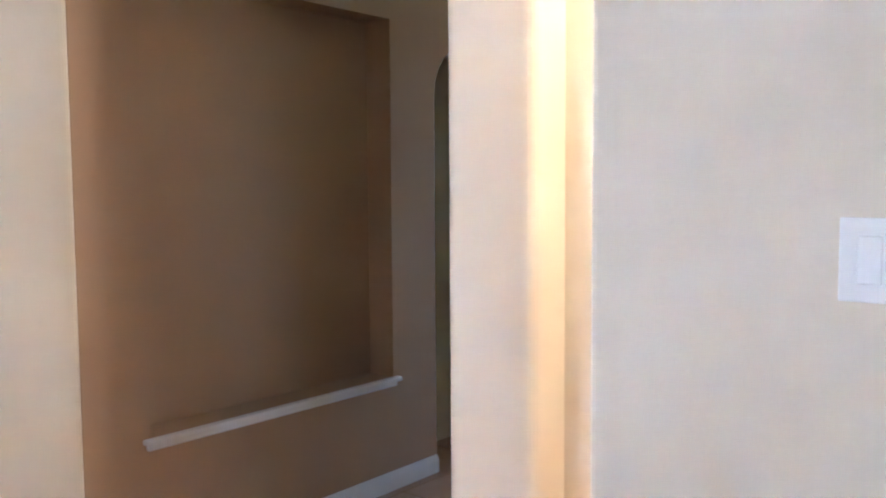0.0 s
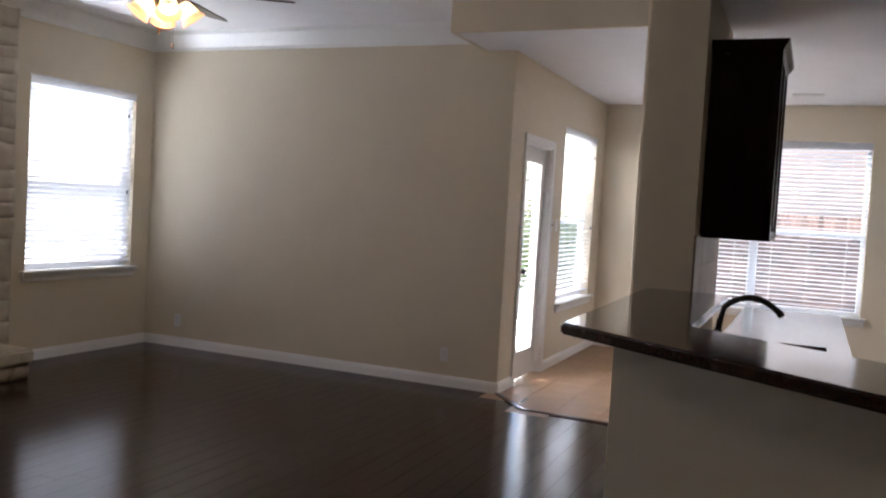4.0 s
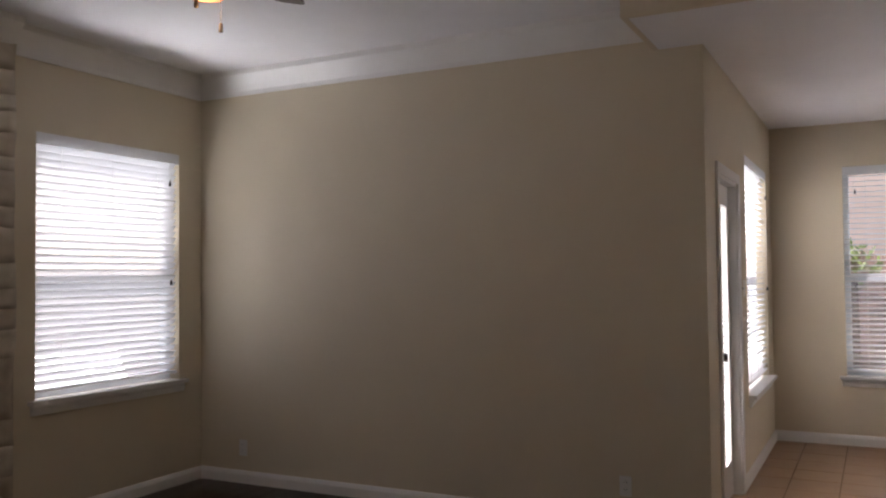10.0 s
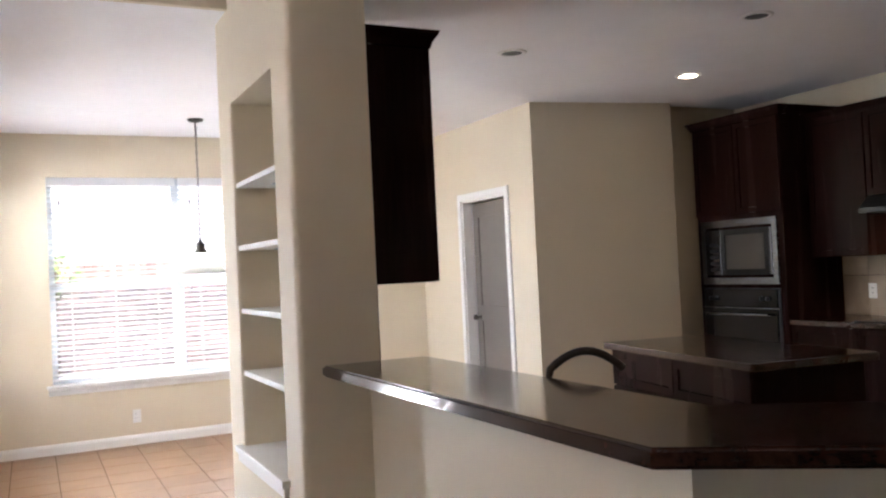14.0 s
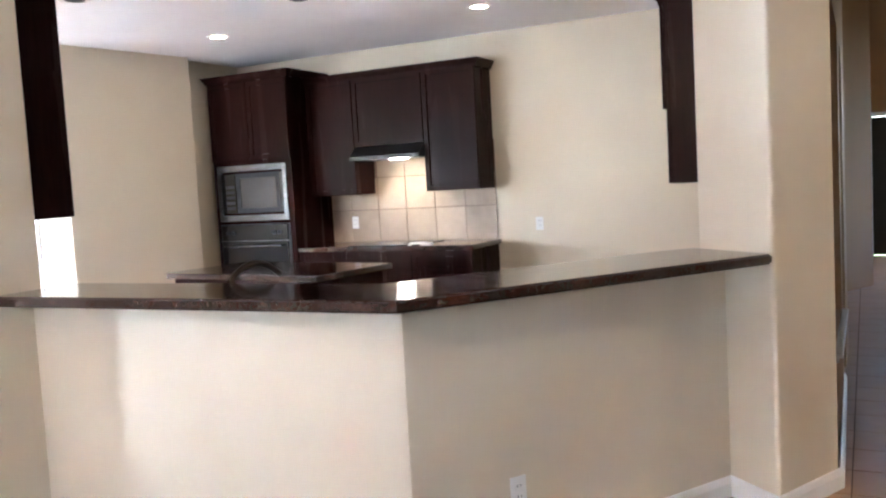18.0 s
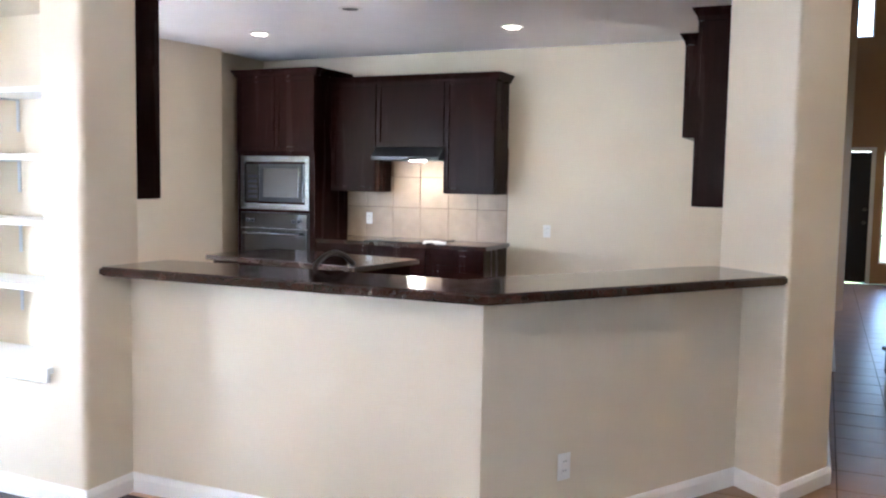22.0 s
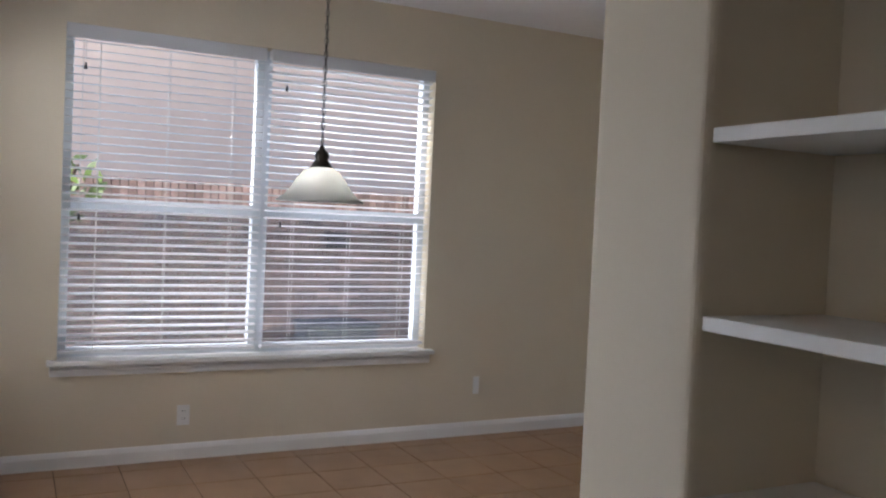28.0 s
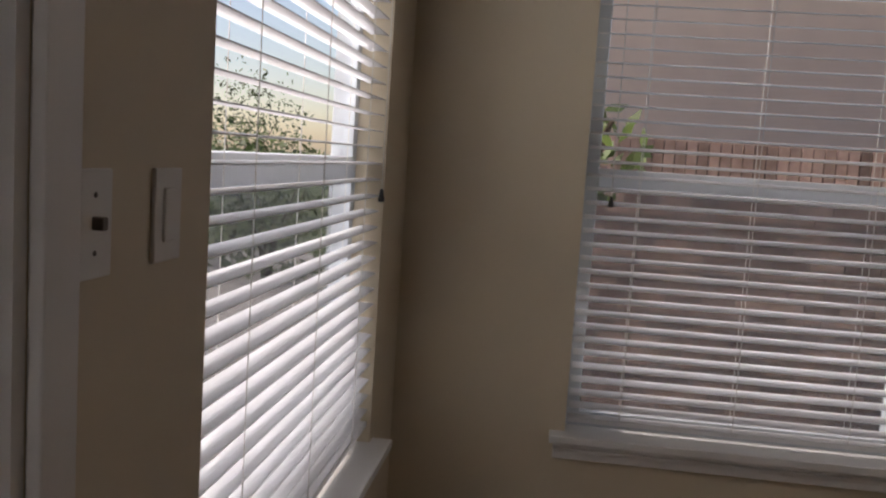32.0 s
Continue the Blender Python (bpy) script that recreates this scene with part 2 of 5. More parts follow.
PAINT = material("cream_paint", (0.71, 0.625, 0.480), 0.62, grain=0.06, scale=3.0, bump=0.08, spread=0.03, fine=160)
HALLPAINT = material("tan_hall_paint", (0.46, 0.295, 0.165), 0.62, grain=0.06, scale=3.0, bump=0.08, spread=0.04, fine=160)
CEILING = material("ceiling_paint", (0.87, 0.86, 0.87), 0.9, scale=5, bump=0.2, spread=0.03, fine=120)
TRIM = material("white_trim_paint", (0.84, 0.83, 0.81), 0.35, scale=6, spread=0.04, grain=0.08)
SHELF = material("white_shelf_paint", (0.82, 0.81, 0.78), 0.4, scale=9, spread=0.05, grain=0.08)
WOODFLOOR = material("dark_plank", (0.024, 0.0085, 0.0068), 0.17, scale=9, stretch=(1, 12, 1), spread=0.5, island=0.25, grain=0.09, bump=0.06, spec=0.22)
TILE = material("terracotta_tile", (0.35, 0.205, 0.108), 0.34, scale=5, spread=0.10, island=0.05, grain=0.06, detail=2, hue=(0.39, 0.24, 0.14))
GROUT = material("grout", (0.18, 0.115, 0.075), 0.9, scale=30, spread=0.15)
COUNTER = material("dark_granite", (0.036, 0.016, 0.012), 0.12, scale=90, spread=0.8, grain=0.05, detail=6, coat=0.3)
CABINET = material("espresso_cabinet", (0.017, 0.0055, 0.0047), 0.26, scale=9, stretch=(9, 9, 0.7), spread=0.3, grain=0.06, spec=0.06)
STEEL = material("stainless_steel", (0.22, 0.225, 0.235), 0.26, 1.0, scale=40, stretch=(1, 1, 30), spread=0.1, grain=0.08)
BLACKGLASS = material("black_glass", (0.007, 0.007, 0.008), 0.04, scale=5, spread=0.1, coat=0.3, spec=0.5)
DARKMIRROR = material("dark_mirror_glass", (0.20, 0.21, 0.23), 0.03, 0.95, scale=5, spread=0.1)
BLACK = material("black_metal", (0.012, 0.012, 0.013), 0.4, scale=20, spread=0.2, grain=0.1)
IRON = material("wrought_iron", (0.014, 0.012, 0.011), 0.45, 0.5, scale=40, spread=0.2, bump=0.2)
BRONZE = material("dark_bronze", (0.055, 0.045, 0.038), 0.36, 0.8, scale=30, spread=0.25, grain=0.1)
BRUSHED = material("brushed_nickel_dark", (0.16, 0.145, 0.13), 0.3, 0.9, scale=30, spread=0.15)
STONE = material("limestone", (0.53, 0.465, 0.37), 0.88, scale=11, spread=0.16, island=0.07, bump=1.0, hue=(0.57, 0.51, 0.42))
MORTAR = material("stone_mortar", (0.52, 0.455, 0.36), 0.95, scale=40, spread=0.14, bump=0.5)
HEARTH = material("hearth_stone", (0.56, 0.49, 0.38), 0.8, scale=18, spread=0.2, island=0.08, bump=0.8)
BRICK = material("dark_brick", (0.13, 0.055, 0.040), 0.85, scale=30, spread=0.35, island=0.35, bump=0.6)
BRICKGROUT = material("brick_mortar", (0.42, 0.36, 0.29), 0.95, scale=50, spread=0.15, bump=0.4)
SOOT = material("firebox_black", (0.004, 0.004, 0.004), 0.7, scale=12, spread=0.4, spec=0.15)
VINYL = material("white_window_vinyl", (0.62, 0.66, 0.70), 0.4, scale=6, spread=0.04)
CORD = material("blind_cord", (0.75, 0.74, 0.70), 0.8, scale=30, spread=0.05)
UTILITY = material("grey_green_metal", (0.15, 0.16, 0.18), 0.5, scale=12, spread=0.15)
PANE = glass("window_glass")
PLATE = material("switch_plate", (0.80, 0.79, 0.76), 0.3, scale=8, spread=0.02)
GREYDOOR = material("grey_door_paint", (0.17, 0.15, 0.135), 0.45, scale=6, spread=0.06)
WOODRED = material("cherry_stair_wood", (0.075, 0.026, 0.014), 0.25, scale=9, stretch=(6, 6, 1), spread=0.4, grain=0.08, coat=0.3)
CARPET = material("beige_carpet", (0.46, 0.36, 0.27), 0.98, scale=140, spread=0.3, bump=1.0)
BACKSPLASH = material("tan_wall_tile", (0.36, 0.265, 0.18), 0.4, scale=9, spread=0.2, island=0.1, bump=0.15)
FANBLADE = material("fan_blade_walnut", (0.045, 0.020, 0.012), 0.3, scale=8, stretch=(1, 10, 1), spread=0.4, coat=0.2)
FENCEBRICK = material("garden_wall_brick", (0.34, 0.215, 0.185), 0.9, scale=14, spread=0.25, island=0.40, bump=0.4, hue=(0.44, 0.31, 0.28))
FENCEGROUT = material("garden_wall_mortar", (0.30, 0.26, 0.24), 0.95, scale=30, spread=0.1)
SIDING = material("neighbour_stucco", (0.86, 0.68, 0.56), 0.9, scale=4, spread=0.06, bump=0.3, fine=60)
GRASS = material("lawn", (0.09, 0.13, 0.035), 0.95, scale=40, spread=0.5, bump=1.0)
LEAF = material("leaves", (0.07, 0.13, 0.035), 0.6, scale=10, spread=0.4, island=0.5, hue=(0.12, 0.17, 0.04))
BARK = material("bark", (0.10, 0.07, 0.05), 0.9, scale=25, spread=0.3, bump=0.8)
PATIO = material("patio_concrete", (0.42, 0.40, 0.37), 0.9, scale=12, spread=0.1, bump=0.3)


def frosted(name, color, through_share=0.8, rough=0.25):
    """Frosted glass that lets a bulb behind it glow through."""
    mat = bpy.data.materials.new(name)
    mat.use_nodes = True
    t = mat.node_tree
    b = t.nodes["Principled BSDF"]
    b.inputs["Base Color"].default_value, b.inputs["Roughness"].default_value = (*color, 1), rough
    tr = t.nodes.new("ShaderNodeBsdfTranslucent")
    tr.inputs[0].default_value = (*color, 1)
    mx = t.nodes.new("ShaderNodeMixShader")
    mx.inputs[0].default_value = through_share
    t.links.new(b.outputs[0], mx.inputs[1])
    t.links.new(tr.outputs[0], mx.inputs[2])
    t.links.new(mx.outputs[0], t.nodes["Material Output"].inputs[0])
    return mat


def mesh_screen(name, color, cover):
    """Fine woven screen: part of the view passes through it."""
    mat = bpy.data.materials.new(name)
    mat.use_nodes = True
    t = mat.node_tree
    b = t.nodes["Principled BSDF"]
    b.inputs["Base Color"].default_value, b.inputs["Roughness"].default_value = (*color, 1), 0.7
    tr = t.nodes.new("ShaderNodeBsdfTransparent")
    mx = t.nodes.new("ShaderNodeMixShader")
    mx.inputs[0].default_value = cover
    t.links.new(tr.outputs[0], mx.inputs[1])
    t.links.new(b.outputs[0], mx.inputs[2])
    t.links.new(mx.outputs[0], t.nodes["Material Output"].inputs[0])
    return mat


SCREEN = mesh_screen("insect_screen", (0.16, 0.18, 0.22), 0.32)


SLAT = frosted("white_blind_slat", (0.82, 0.82, 0.83), 0.45, 0.42)

# ---------------------------------------------------------------- walls and ceilings
N1, N2 = (-0.12, 1.04), (3.235, 4.40)          # windows beside the fireplace
NZ = (0.745, 2.35)
NW, NWZ = (-1.155, 0.985), (0.58, 2.35)          # double window of the breakfast nook
W3, W3Z = (6.18, 7.43), (0.60, 2.30)            # window in the door wall
DOOR = (5.01, 5.765, 0.0, 2.05)
PD = (6.09, 6.90, 0.0, 2.03)

struct("wall_north", wall_run(bmesh.new(), "x", YF, YF + 0.16, -4.6, XB + 0.16, 0, HIGH + 0.1, [(*N1, *NZ), (*N2, *NZ)]), PAINT, "cream painted wall with the fireplace and two windows")
struct("wall_east", wall_run(bmesh.new(), "y", XB, XB + 0.16, YD, YF, 0, HIGH + 0.1), PAINT, "large plain cream painted wall")
struct("wall_patio", wall_run(bmesh.new(), "x", YD, YD + 0.16, XB + 0.16, XN + 0.16, 0, HIGH, [DOOR, (*W3, *W3Z)]), PAINT, "cream painted wall with the patio door")
struct("wall_nook", wall_run(bmesh.new(), "y", XN, XN + 0.16, YP - 0.12, YD, 0, HIGH, [(*NW, *NWZ)]), PAINT, "cream painted wall with the wide double window")
struct("wall_pantry", wall_run(bmesh.new(), "x", YP - 0.12, YP, XK + 0.24, XN, 0, HIGH, [PD]), PAINT, "cream painted wall with the pantry door")
bm = bmesh.new()
prism(bm, [(XK, -3.77), (XK + 0.14, -3.77), (XK + 0.38, YP - 0.12), (XK + 0.24, YP), (XK + 0.22, YP)], 0, HIGH)
box(bm, XK + 0.12, XK + 0.24, YK, -3.65, 0, HIGH)
struct("wall_kitchen_east", bm, PAINT, "cream painted wall beside the oven cabinet")
struct("wall_kitchen_back", boxed(0.24, XK + 0.24, YK - 0.12, YK, 0, HIGH), PAINT, "cream painted kitchen wall behind the cooktop")
bm = bmesh.new()
box(bm, 0.12, 0.36, -3.535, -1.80, 0, FOYER)
box(bm, -0.035, 0.12, -1.945, -1.685, 0, FOYER)
box(bm, -0.035, 0.12, -3.22, -1.945, 0, 0.545)
box(bm, -0.035, 0.12, -3.22, -1.945, 2.23, FOYER)
box(bm, -0.035, 0.12, -3.535, -3.22, 0, FOYER)
struct("wall_arch_back", boxed(0.30, 0.36, YK, -3.535, 0, FOYER), PAINT, "pale wall behind the arched opening")
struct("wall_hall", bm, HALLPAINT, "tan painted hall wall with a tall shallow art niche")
bm = bmesh.new()
col = rounded([(0.50, -1.56), (0.158, -1.240), (-0.058, -1.675), (0.364, -1.82)], [0.02, 0.025, 0.025, 0])
prism(bm, col, 0, HIGH)
struct("column_kitchen", bm, PAINT, "cream painted column at the end of the breakfast bar", "column")
bm = bmesh.new()
prism(bm, rounded([(-1.25, -2.224), (-1.36, -2.045), (-1.59, -2.11), (-1.60, -2.24), (-1.39, -2.34)], [0.02, 0.025, 0.03, 0, 0]), 0, HIGH)
struct("column_hall", bm, PAINT, "slim cream painted post at the hall opening", "column")
bm = bmesh.new()
prism(bm, [(-1.39, -2.34), (-1.60, -2.24), (-3.34, -3.22), (-3.28, -3.34)], 0, HIGH)
struct("wall_passage", bm, PAINT, "lamp-lit cream wall of the side passage")
bm = bmesh.new()
prism(bm, rounded([(-2.08, -1.536), (-4.6, -1.536), (-4.6, -1.70), (-2.08, -1.70)], [0.03, 0, 0, 0.03]), 0, HIGH)
struct("wall_south", bm, PAINT, "cream painted wall with a light switch")
struct("wall_west", boxed(-4.76, -4.6, -3.4, YF + 0.16, 0, HIGH), PAINT, "plain cream wall")

# the wall with the shelf niche
SX0, SX1, SB = 2.96, 4.24, -0.085
QX0, QX1, QZ0, QZ1, QD = 3.20, 3.945, 0.625, 2.265, 0.30
bm = bmesh.new()
foot = rounded([(SX0, SB), (SX1, SB), (SX1, YS), (SX0, YS)], [0, 0, 0.03, 0.03])
prism(bm, foot, 0, QZ0)
prism(bm, foot, QZ1, HIGH)
prism(bm, rounded([(SX0, SB), (QX0, SB), (QX0, YS), (SX0, YS)], [0, 0, 0.02, 0.03]), QZ0, QZ1)
prism(bm, rounded([(QX1, SB), (SX1, SB), (SX1, YS), (QX1, YS)], [0, 0, 0.03, 0.02]), QZ0, QZ1)
box(bm, QX0, QX1, SB, YS - QD, QZ0, QZ1)
struct("wall_shelf", bm, PAINT, "cream painted wall with a built-in shelf niche")

# half wall of the breakfast bar
bm = bmesh.new()
prism(bm, [(SX0, -0.04), (1.20, -0.06), (0.372, -1.44), (0.49, -1.51), (1.31, -0.20), (SX0, -0.19)], 0, 1.041)
struct("wall_bar", bm, PAINT, "low cream painted wall under the bar counter")

# ceilings
bm = bmesh.new()
prism(bm, [(-4.6, -1.72), (-2.06, -1.72), (-1.4, -2.3), (0.0, -1.72), (0.21, -1.26), (1.15, 0.0), (2.96, 0.10), (2.96, YS), (3.93, YS), (3.93, 1.82), (XB, 1.82), (XB, YF), (-4.6, YF)], HIGH, HIGH + 0.12)
struct("ceiling_living", bm, CEILING, "white painted ceiling with crown moulding", "ceiling")
bm = bmesh.new()
prism(bm, [(3.96, 1.80), (XB + 0.16, 1.80), (XB + 0.16, YD + 0.16), (XN + 0.16, YD + 0.16), (XN + 0.16, YP - 0.12), (XK + 0.24, YP - 0.12), (XK + 0.24, YK - 0.12), (0.1, YK - 0.12), (0.1, -1.70), (0.24, -1.28), (1.18, -0.03), (2.98, 0.07), (3.96, 0.07)], LOW, HIGH + 0.12)
struct("ceiling_kitchen", bm, CEILING, "lower white ceiling over kitchen and nook", "ceiling")
bm = bmesh.new()
box(bm, 3.93, 3.96, YS, 1.80, LOW - 0.002, HIGH)
box(bm, 3.93, XB, 1.80, 1.83, LOW - 0.002, HIGH)
prism(bm, [(0.21, -1.26), (0.24, -1.28), (1.18, -0.03), (1.15, 0.0)], LOW - 0.002, HIGH)
prism(bm, [(1.15, 0.0), (1.18, -0.03), (2.98, 0.07), (2.96, 0.10)], LOW - 0.002, HIGH)
struct("wall_header", bm, PAINT, "cream painted drop between the two ceiling heights")
bm = bmesh.new()
prism(bm, [(0.0, -1.75), (0.05, -1.65), (-1.24, -2.12), (-1.30, -2.3)], 2.78, FOYER)
prism(bm, [(-1.24, -2.12), (-1.30, -2.3), (-4.6, -1.85), (-4.6, -1.56)], HIGH - 0.02, FOYER)
struct("wall_hall_header", bm, PAINT, "cream painted wall over the hall opening")

# crown moulding of the living room
bm = bmesh.new()
crown = [(0.0, HIGH - 0.165), (0.012, HIGH - 0.165), (0.018, HIGH - 0.138), (0.045, HIGH - 0.10), (0.09, HIGH - 0.05), (0.105, HIGH - 0.036), (0.11, HIGH), (0.0, HIGH)]
sweep(bm, [(XB, 1.83), (XB, YF), (FX1 - 0.01, YF)], crown)
sweep(bm, [(FX1 - 0.01, FY), (FX0, FY)], crown)
sweep(bm, [(FX0, YF), (-4.6, YF)], crown)
struct("trim_crown", bm, TRIM, "white crown moulding under the ceiling", "moulding")

# baseboards
def baseboard(path):
    bm = bmesh.new()
    sweep(bm, path, [(0, 0), (0.016, 0), (0.016, 0.062), (0.011, 0.076), (0.006, 0.086), (0, 0.09)])
    return struct("baseboard", bm, TRIM, "white painted baseboard along the wall", "baseboard")


baseboard([(4.955, YD), (XB, YD), (XB, YF), (FX1, YF)])
baseboard([(FX0, YF), (-4.6, YF), (-4.6, -1.536), (-2.08, -1.536), (-2.08, -1.70)])
baseboard([(XK, -3.77), (XK + 0.22, YP), (PD[0] - 0.075, YP)])
baseboard([(PD[1] + 0.075, YP), (XN, YP), (XN, YD), (DOOR[1] + 0.075, YD)])
baseboard([(SX0, -0.04), (SX0, YS), (SX1, YS), (SX1, SB)])
baseboard([(-0.035, -3.535), (-0.058, -1.675), (0.158, -1.240), (0.372, -1.44), (1.20, -0.06), (SX0, -0.04)])
baseboard([(-3.34, -3.22), (-1.60, -2.24), (-1.59, -2.11), (-1.36, -2.045), (-1.25, -2.224)])

# ---------------------------------------------------------------- windows and blinds
def frame_box(bm, axis, c0, c1, a0, a1, z0, z1):
    box(bm, *((a0, a1, c0, c1) if axis == "x" else (c0, c1, a0, a1)), z0, z1, bevel=0.003)


def window(name, axis, face, a0, a1, z0, z1, out, label, units=1, sill=0.05):
    """A single-hung window in an opening; out is +1 where outside lies towards the greater coordinate."""
    w = tagged(empty(name, (0, 0, 0)), label, "window", kind="structure")
    d = lambda k: face + out * k  # noqa: E731
    f0, f1 = sorted((d(0.085), d(0.15)))
    step = (a1 - a0) / units
    mid = z0 + (z1 - z0) * 0.47
    for u in range(units):
        b0, b1 = a0 + u * step, a0 + (u + 1) * step
        bm = bmesh.new()
        for q0, q1, k0, k1 in ((b0, b0 + 0.045, z0, z1), (b1 - 0.045, b1, z0, z1), (b0 + 0.045, b1 - 0.045, z1 - 0.045, z1), (b0 + 0.045, b1 - 0.045, z0, z0 + 0.05)):
            frame_box(bm, axis, f0, f1, q0, q1, k0, k1)
        part("window_frame", bm, VINYL, w)
        bm = bmesh.new()
        g0, g1 = sorted((d(0.075), d(0.125)))
        frame_box(bm, axis, g0, g1, b0 + 0.045, b1 - 0.045, mid - 0.03, mid + 0.03)
        part("meeting_rail", bm, VINYL, w)
        for k0, k1 in ((z0 + 0.05, mid - 0.03), (mid + 0.03, z1 - 0.045)):
            bm = bmesh.new()
            p0, p1 = sorted((d(0.115), d(0.119)))
            box(bm, *((b0 + 0.045, b1 - 0.045, p0, p1) if axis == "x" else (p0, p1, b0 + 0.045, b1 - 0.045)), k0, k1)
            pane = part("pane", bm, PANE, w)
            pane.visible_shadow = False
        bm = bmesh.new()
        p0, p1 = sorted((d(0.138), d(0.140)))
        box(bm, *((b0 + 0.045, b1 - 0.045, p0, p1) if axis == "x" else (p0, p1, b0 + 0.045, b1 - 0.045)), z0 + 0.05, mid - 0.03)
        part("insect_screen", bm, SCREEN, w, "dark insect screen")
    bm = bmesh.new()
    s0, s1 = sorted((d(-sill), d(0.085)))
    frame_box(bm, axis, s0, s1, a0 - 0.05, a1 + 0.05, z0 - 0.025, z0 + 0.002)
    t0, t1 = sorted((d(-0.022), d(-0.001)))
    frame_box(bm, axis, t0, t1, a0 - 0.035, a1 + 0.035, z0 - 0.085, z0 - 0.0255)
    t0, t1 = sorted((d(-0.030), d(-0.001)))
    frame_box(bm, axis, t0, t1, a0 - 0.035, a1 + 0.035, z0 - 0.06, z0 - 0.045)
    part("window_sill", bm, TRIM, w)
    return w


slat_meshes = {}


def blind(axis, face, a0, a1, z0, z1, out, tilt, label, group, pitch=0.0445, at=0.035, cords=(0.16, 0.5, 0.84), wand=True):
    """A horizontal slat blind that hangs in a window opening."""
    b = tagged(empty("window_blind", ((a0 + a1) / 2, face + out * at, z1) if axis == "x" else (face + out * at, (a0 + a1) / 2, z1), 0 if axis == "x" else 90), label, "blind", group)
    L = (a1 - a0) / 2 - 0.006
    o = out if axis == "x" else -out
    H = z1 - z0
    bm = bmesh.new()
    box(bm, -L - 0.004, L + 0.004, -o * 0.034 - 0.006, -o * 0.034 + 0.006, -0.075, -0.002, bevel=0.002)
    part("valance", bm, SLAT, b)
    bm = bmesh.new()
    box(bm, -L, L, -0.025, 0.025, -0.05, -0.004)
    part("headrail", bm, SLAT, b)
    key = round(L, 4)
    if key not in slat_meshes:
        bm = bmesh.new()
        prof = [(-0.025, -0.0012), (-0.009, 0.0008), (0.009, 0.0008), (0.025, -0.0012), (0.025, 0.0014), (0.009, 0.0034), (-0.009, 0.0034), (-0.025, 0.0014)]
        ends = [[bm.verts.new((x, y, z)) for y, z in prof] for x in (-L, L)]
        for k in range(8):
            bm.faces.new((ends[0][k], ends[1][k], ends[1][(k + 1) % 8], ends[0][(k + 1) % 8]))
        bm.faces.new(ends[0])
        bm.faces.new(ends[1][::-1])
        bmesh.ops.recalc_face_normals(bm, faces=bm.faces)
        me = bpy.data.meshes.new("slat")
        bm.to_mesh(me)
        bm.free()
        me.materials.append(SLAT)
        slat_meshes[key] = me
    n = int((H - 0.10) / pitch)
    rng = random.Random(key)
    for k in range(n):
        z = -0.085 - k * pitch
        shared("slat", slat_meshes[key], pose(0, 0, z, o * (tilt(k / n) if callable(tilt) else tilt) + rng.uniform(-1.2, 1.2), rng.uniform(-0.12, 0.12), 0), b)
    bm = bmesh.new()
    zb = -0.085 - n * pitch + 0.008
    box(bm, -L, L, -0.025, 0.025, zb - 0.016, zb + 0.002, bevel=0.003)
    part("bottom_rail", bm, SLAT, b)
    for c in cords:
        for y in (-0.027, 0.027):
            bm = bmesh.new()
            tube(bm, [(-L + 2 * L * c, y, -0.05), (-L + 2 * L * c, y, zb)], 0.0011, 4)
            part("ladder_cord", bm, CORD, b)
    if wand:
        x, y = (L - 0.09), -o * 0.045
        bm = bmesh.new()
        tube(bm, [(x, y, -0.06), (x, y, -0.20)], 0.0012, 4)
        tube(bm, [(x + 0.012, y, -0.06), (x + 0.012, y, -H * 0.56)], 0.0012, 4)
        pc = part("pull_cord", bm, CORD, b)
        for px, pz in ((x, -0.20), (x + 0.012, -H * 0.56)):
            bm = bmesh.new()
            lathe(bm, [(0, 0.0), (0.004, -0.002), (0.009, -0.03), (0.008, -0.036), (0, -0.037)], 8, Matrix.Translation((px, y, pz)))
            part("tassel", bm, BLACK, pc, "small dark cord tassel")
    return b


window("window_1", "x", YF, *N1, *NZ, 1, "white window beside the fireplace with a lowered blind")
window("window_2", "x", YF, *N2, *NZ, 1, "white window in the corner with a lowered blind")
window("window_3", "y", XN, *NW, *NWZ, 1, "wide white double window of the breakfast nook", units=2, sill=0.06)
window("window_4", "x", YD, *W3, *W3Z, 1, "white window by the patio door", sill=0.06)
blind("x", YF, *N1, *NZ, 1, -36, "white slatted blind, lowered and half open", "window blinds")
blind("x", YF, *N2, *NZ, 1, -52, "white slatted blind, lowered and half open", "window blinds")
NM = (NW[0] + NW[1]) / 2
blind("y", XN, NW[0], NM - 0.012, *NWZ, 1, -8, "white slatted blind with open slats over the garden wall view", "window blinds")
blind("y", XN, NM + 0.012, NW[1], *NWZ, 1, 10, "white slatted blind with open slats beside the corner", "window blinds")
blind("x", YD, *W3, *W3Z, 1, 2, "white slatted blind, lowered with open slats", "window blinds")

# ---------------------------------------------------------------- doors
def casing(axis, face, a0, a1, z1, side, parent=None):
    bm = bmesh.new()
    w = 0.062
    for q0, q1, k0, k1 in ((a0 - w, a0, 0, z1 + w), (a1, a1 + w, 0, z1 + w), (a0, a1, z1, z1 + w)):
        c0, c1 = sorted((face, face + side * 0.017))
        frame_box(bm, axis, c0, c1, q0, q1, k0, k1)
        c0, c1 = sorted((face, face + side * 0.023))
    return part("casing", bm, TRIM, parent)


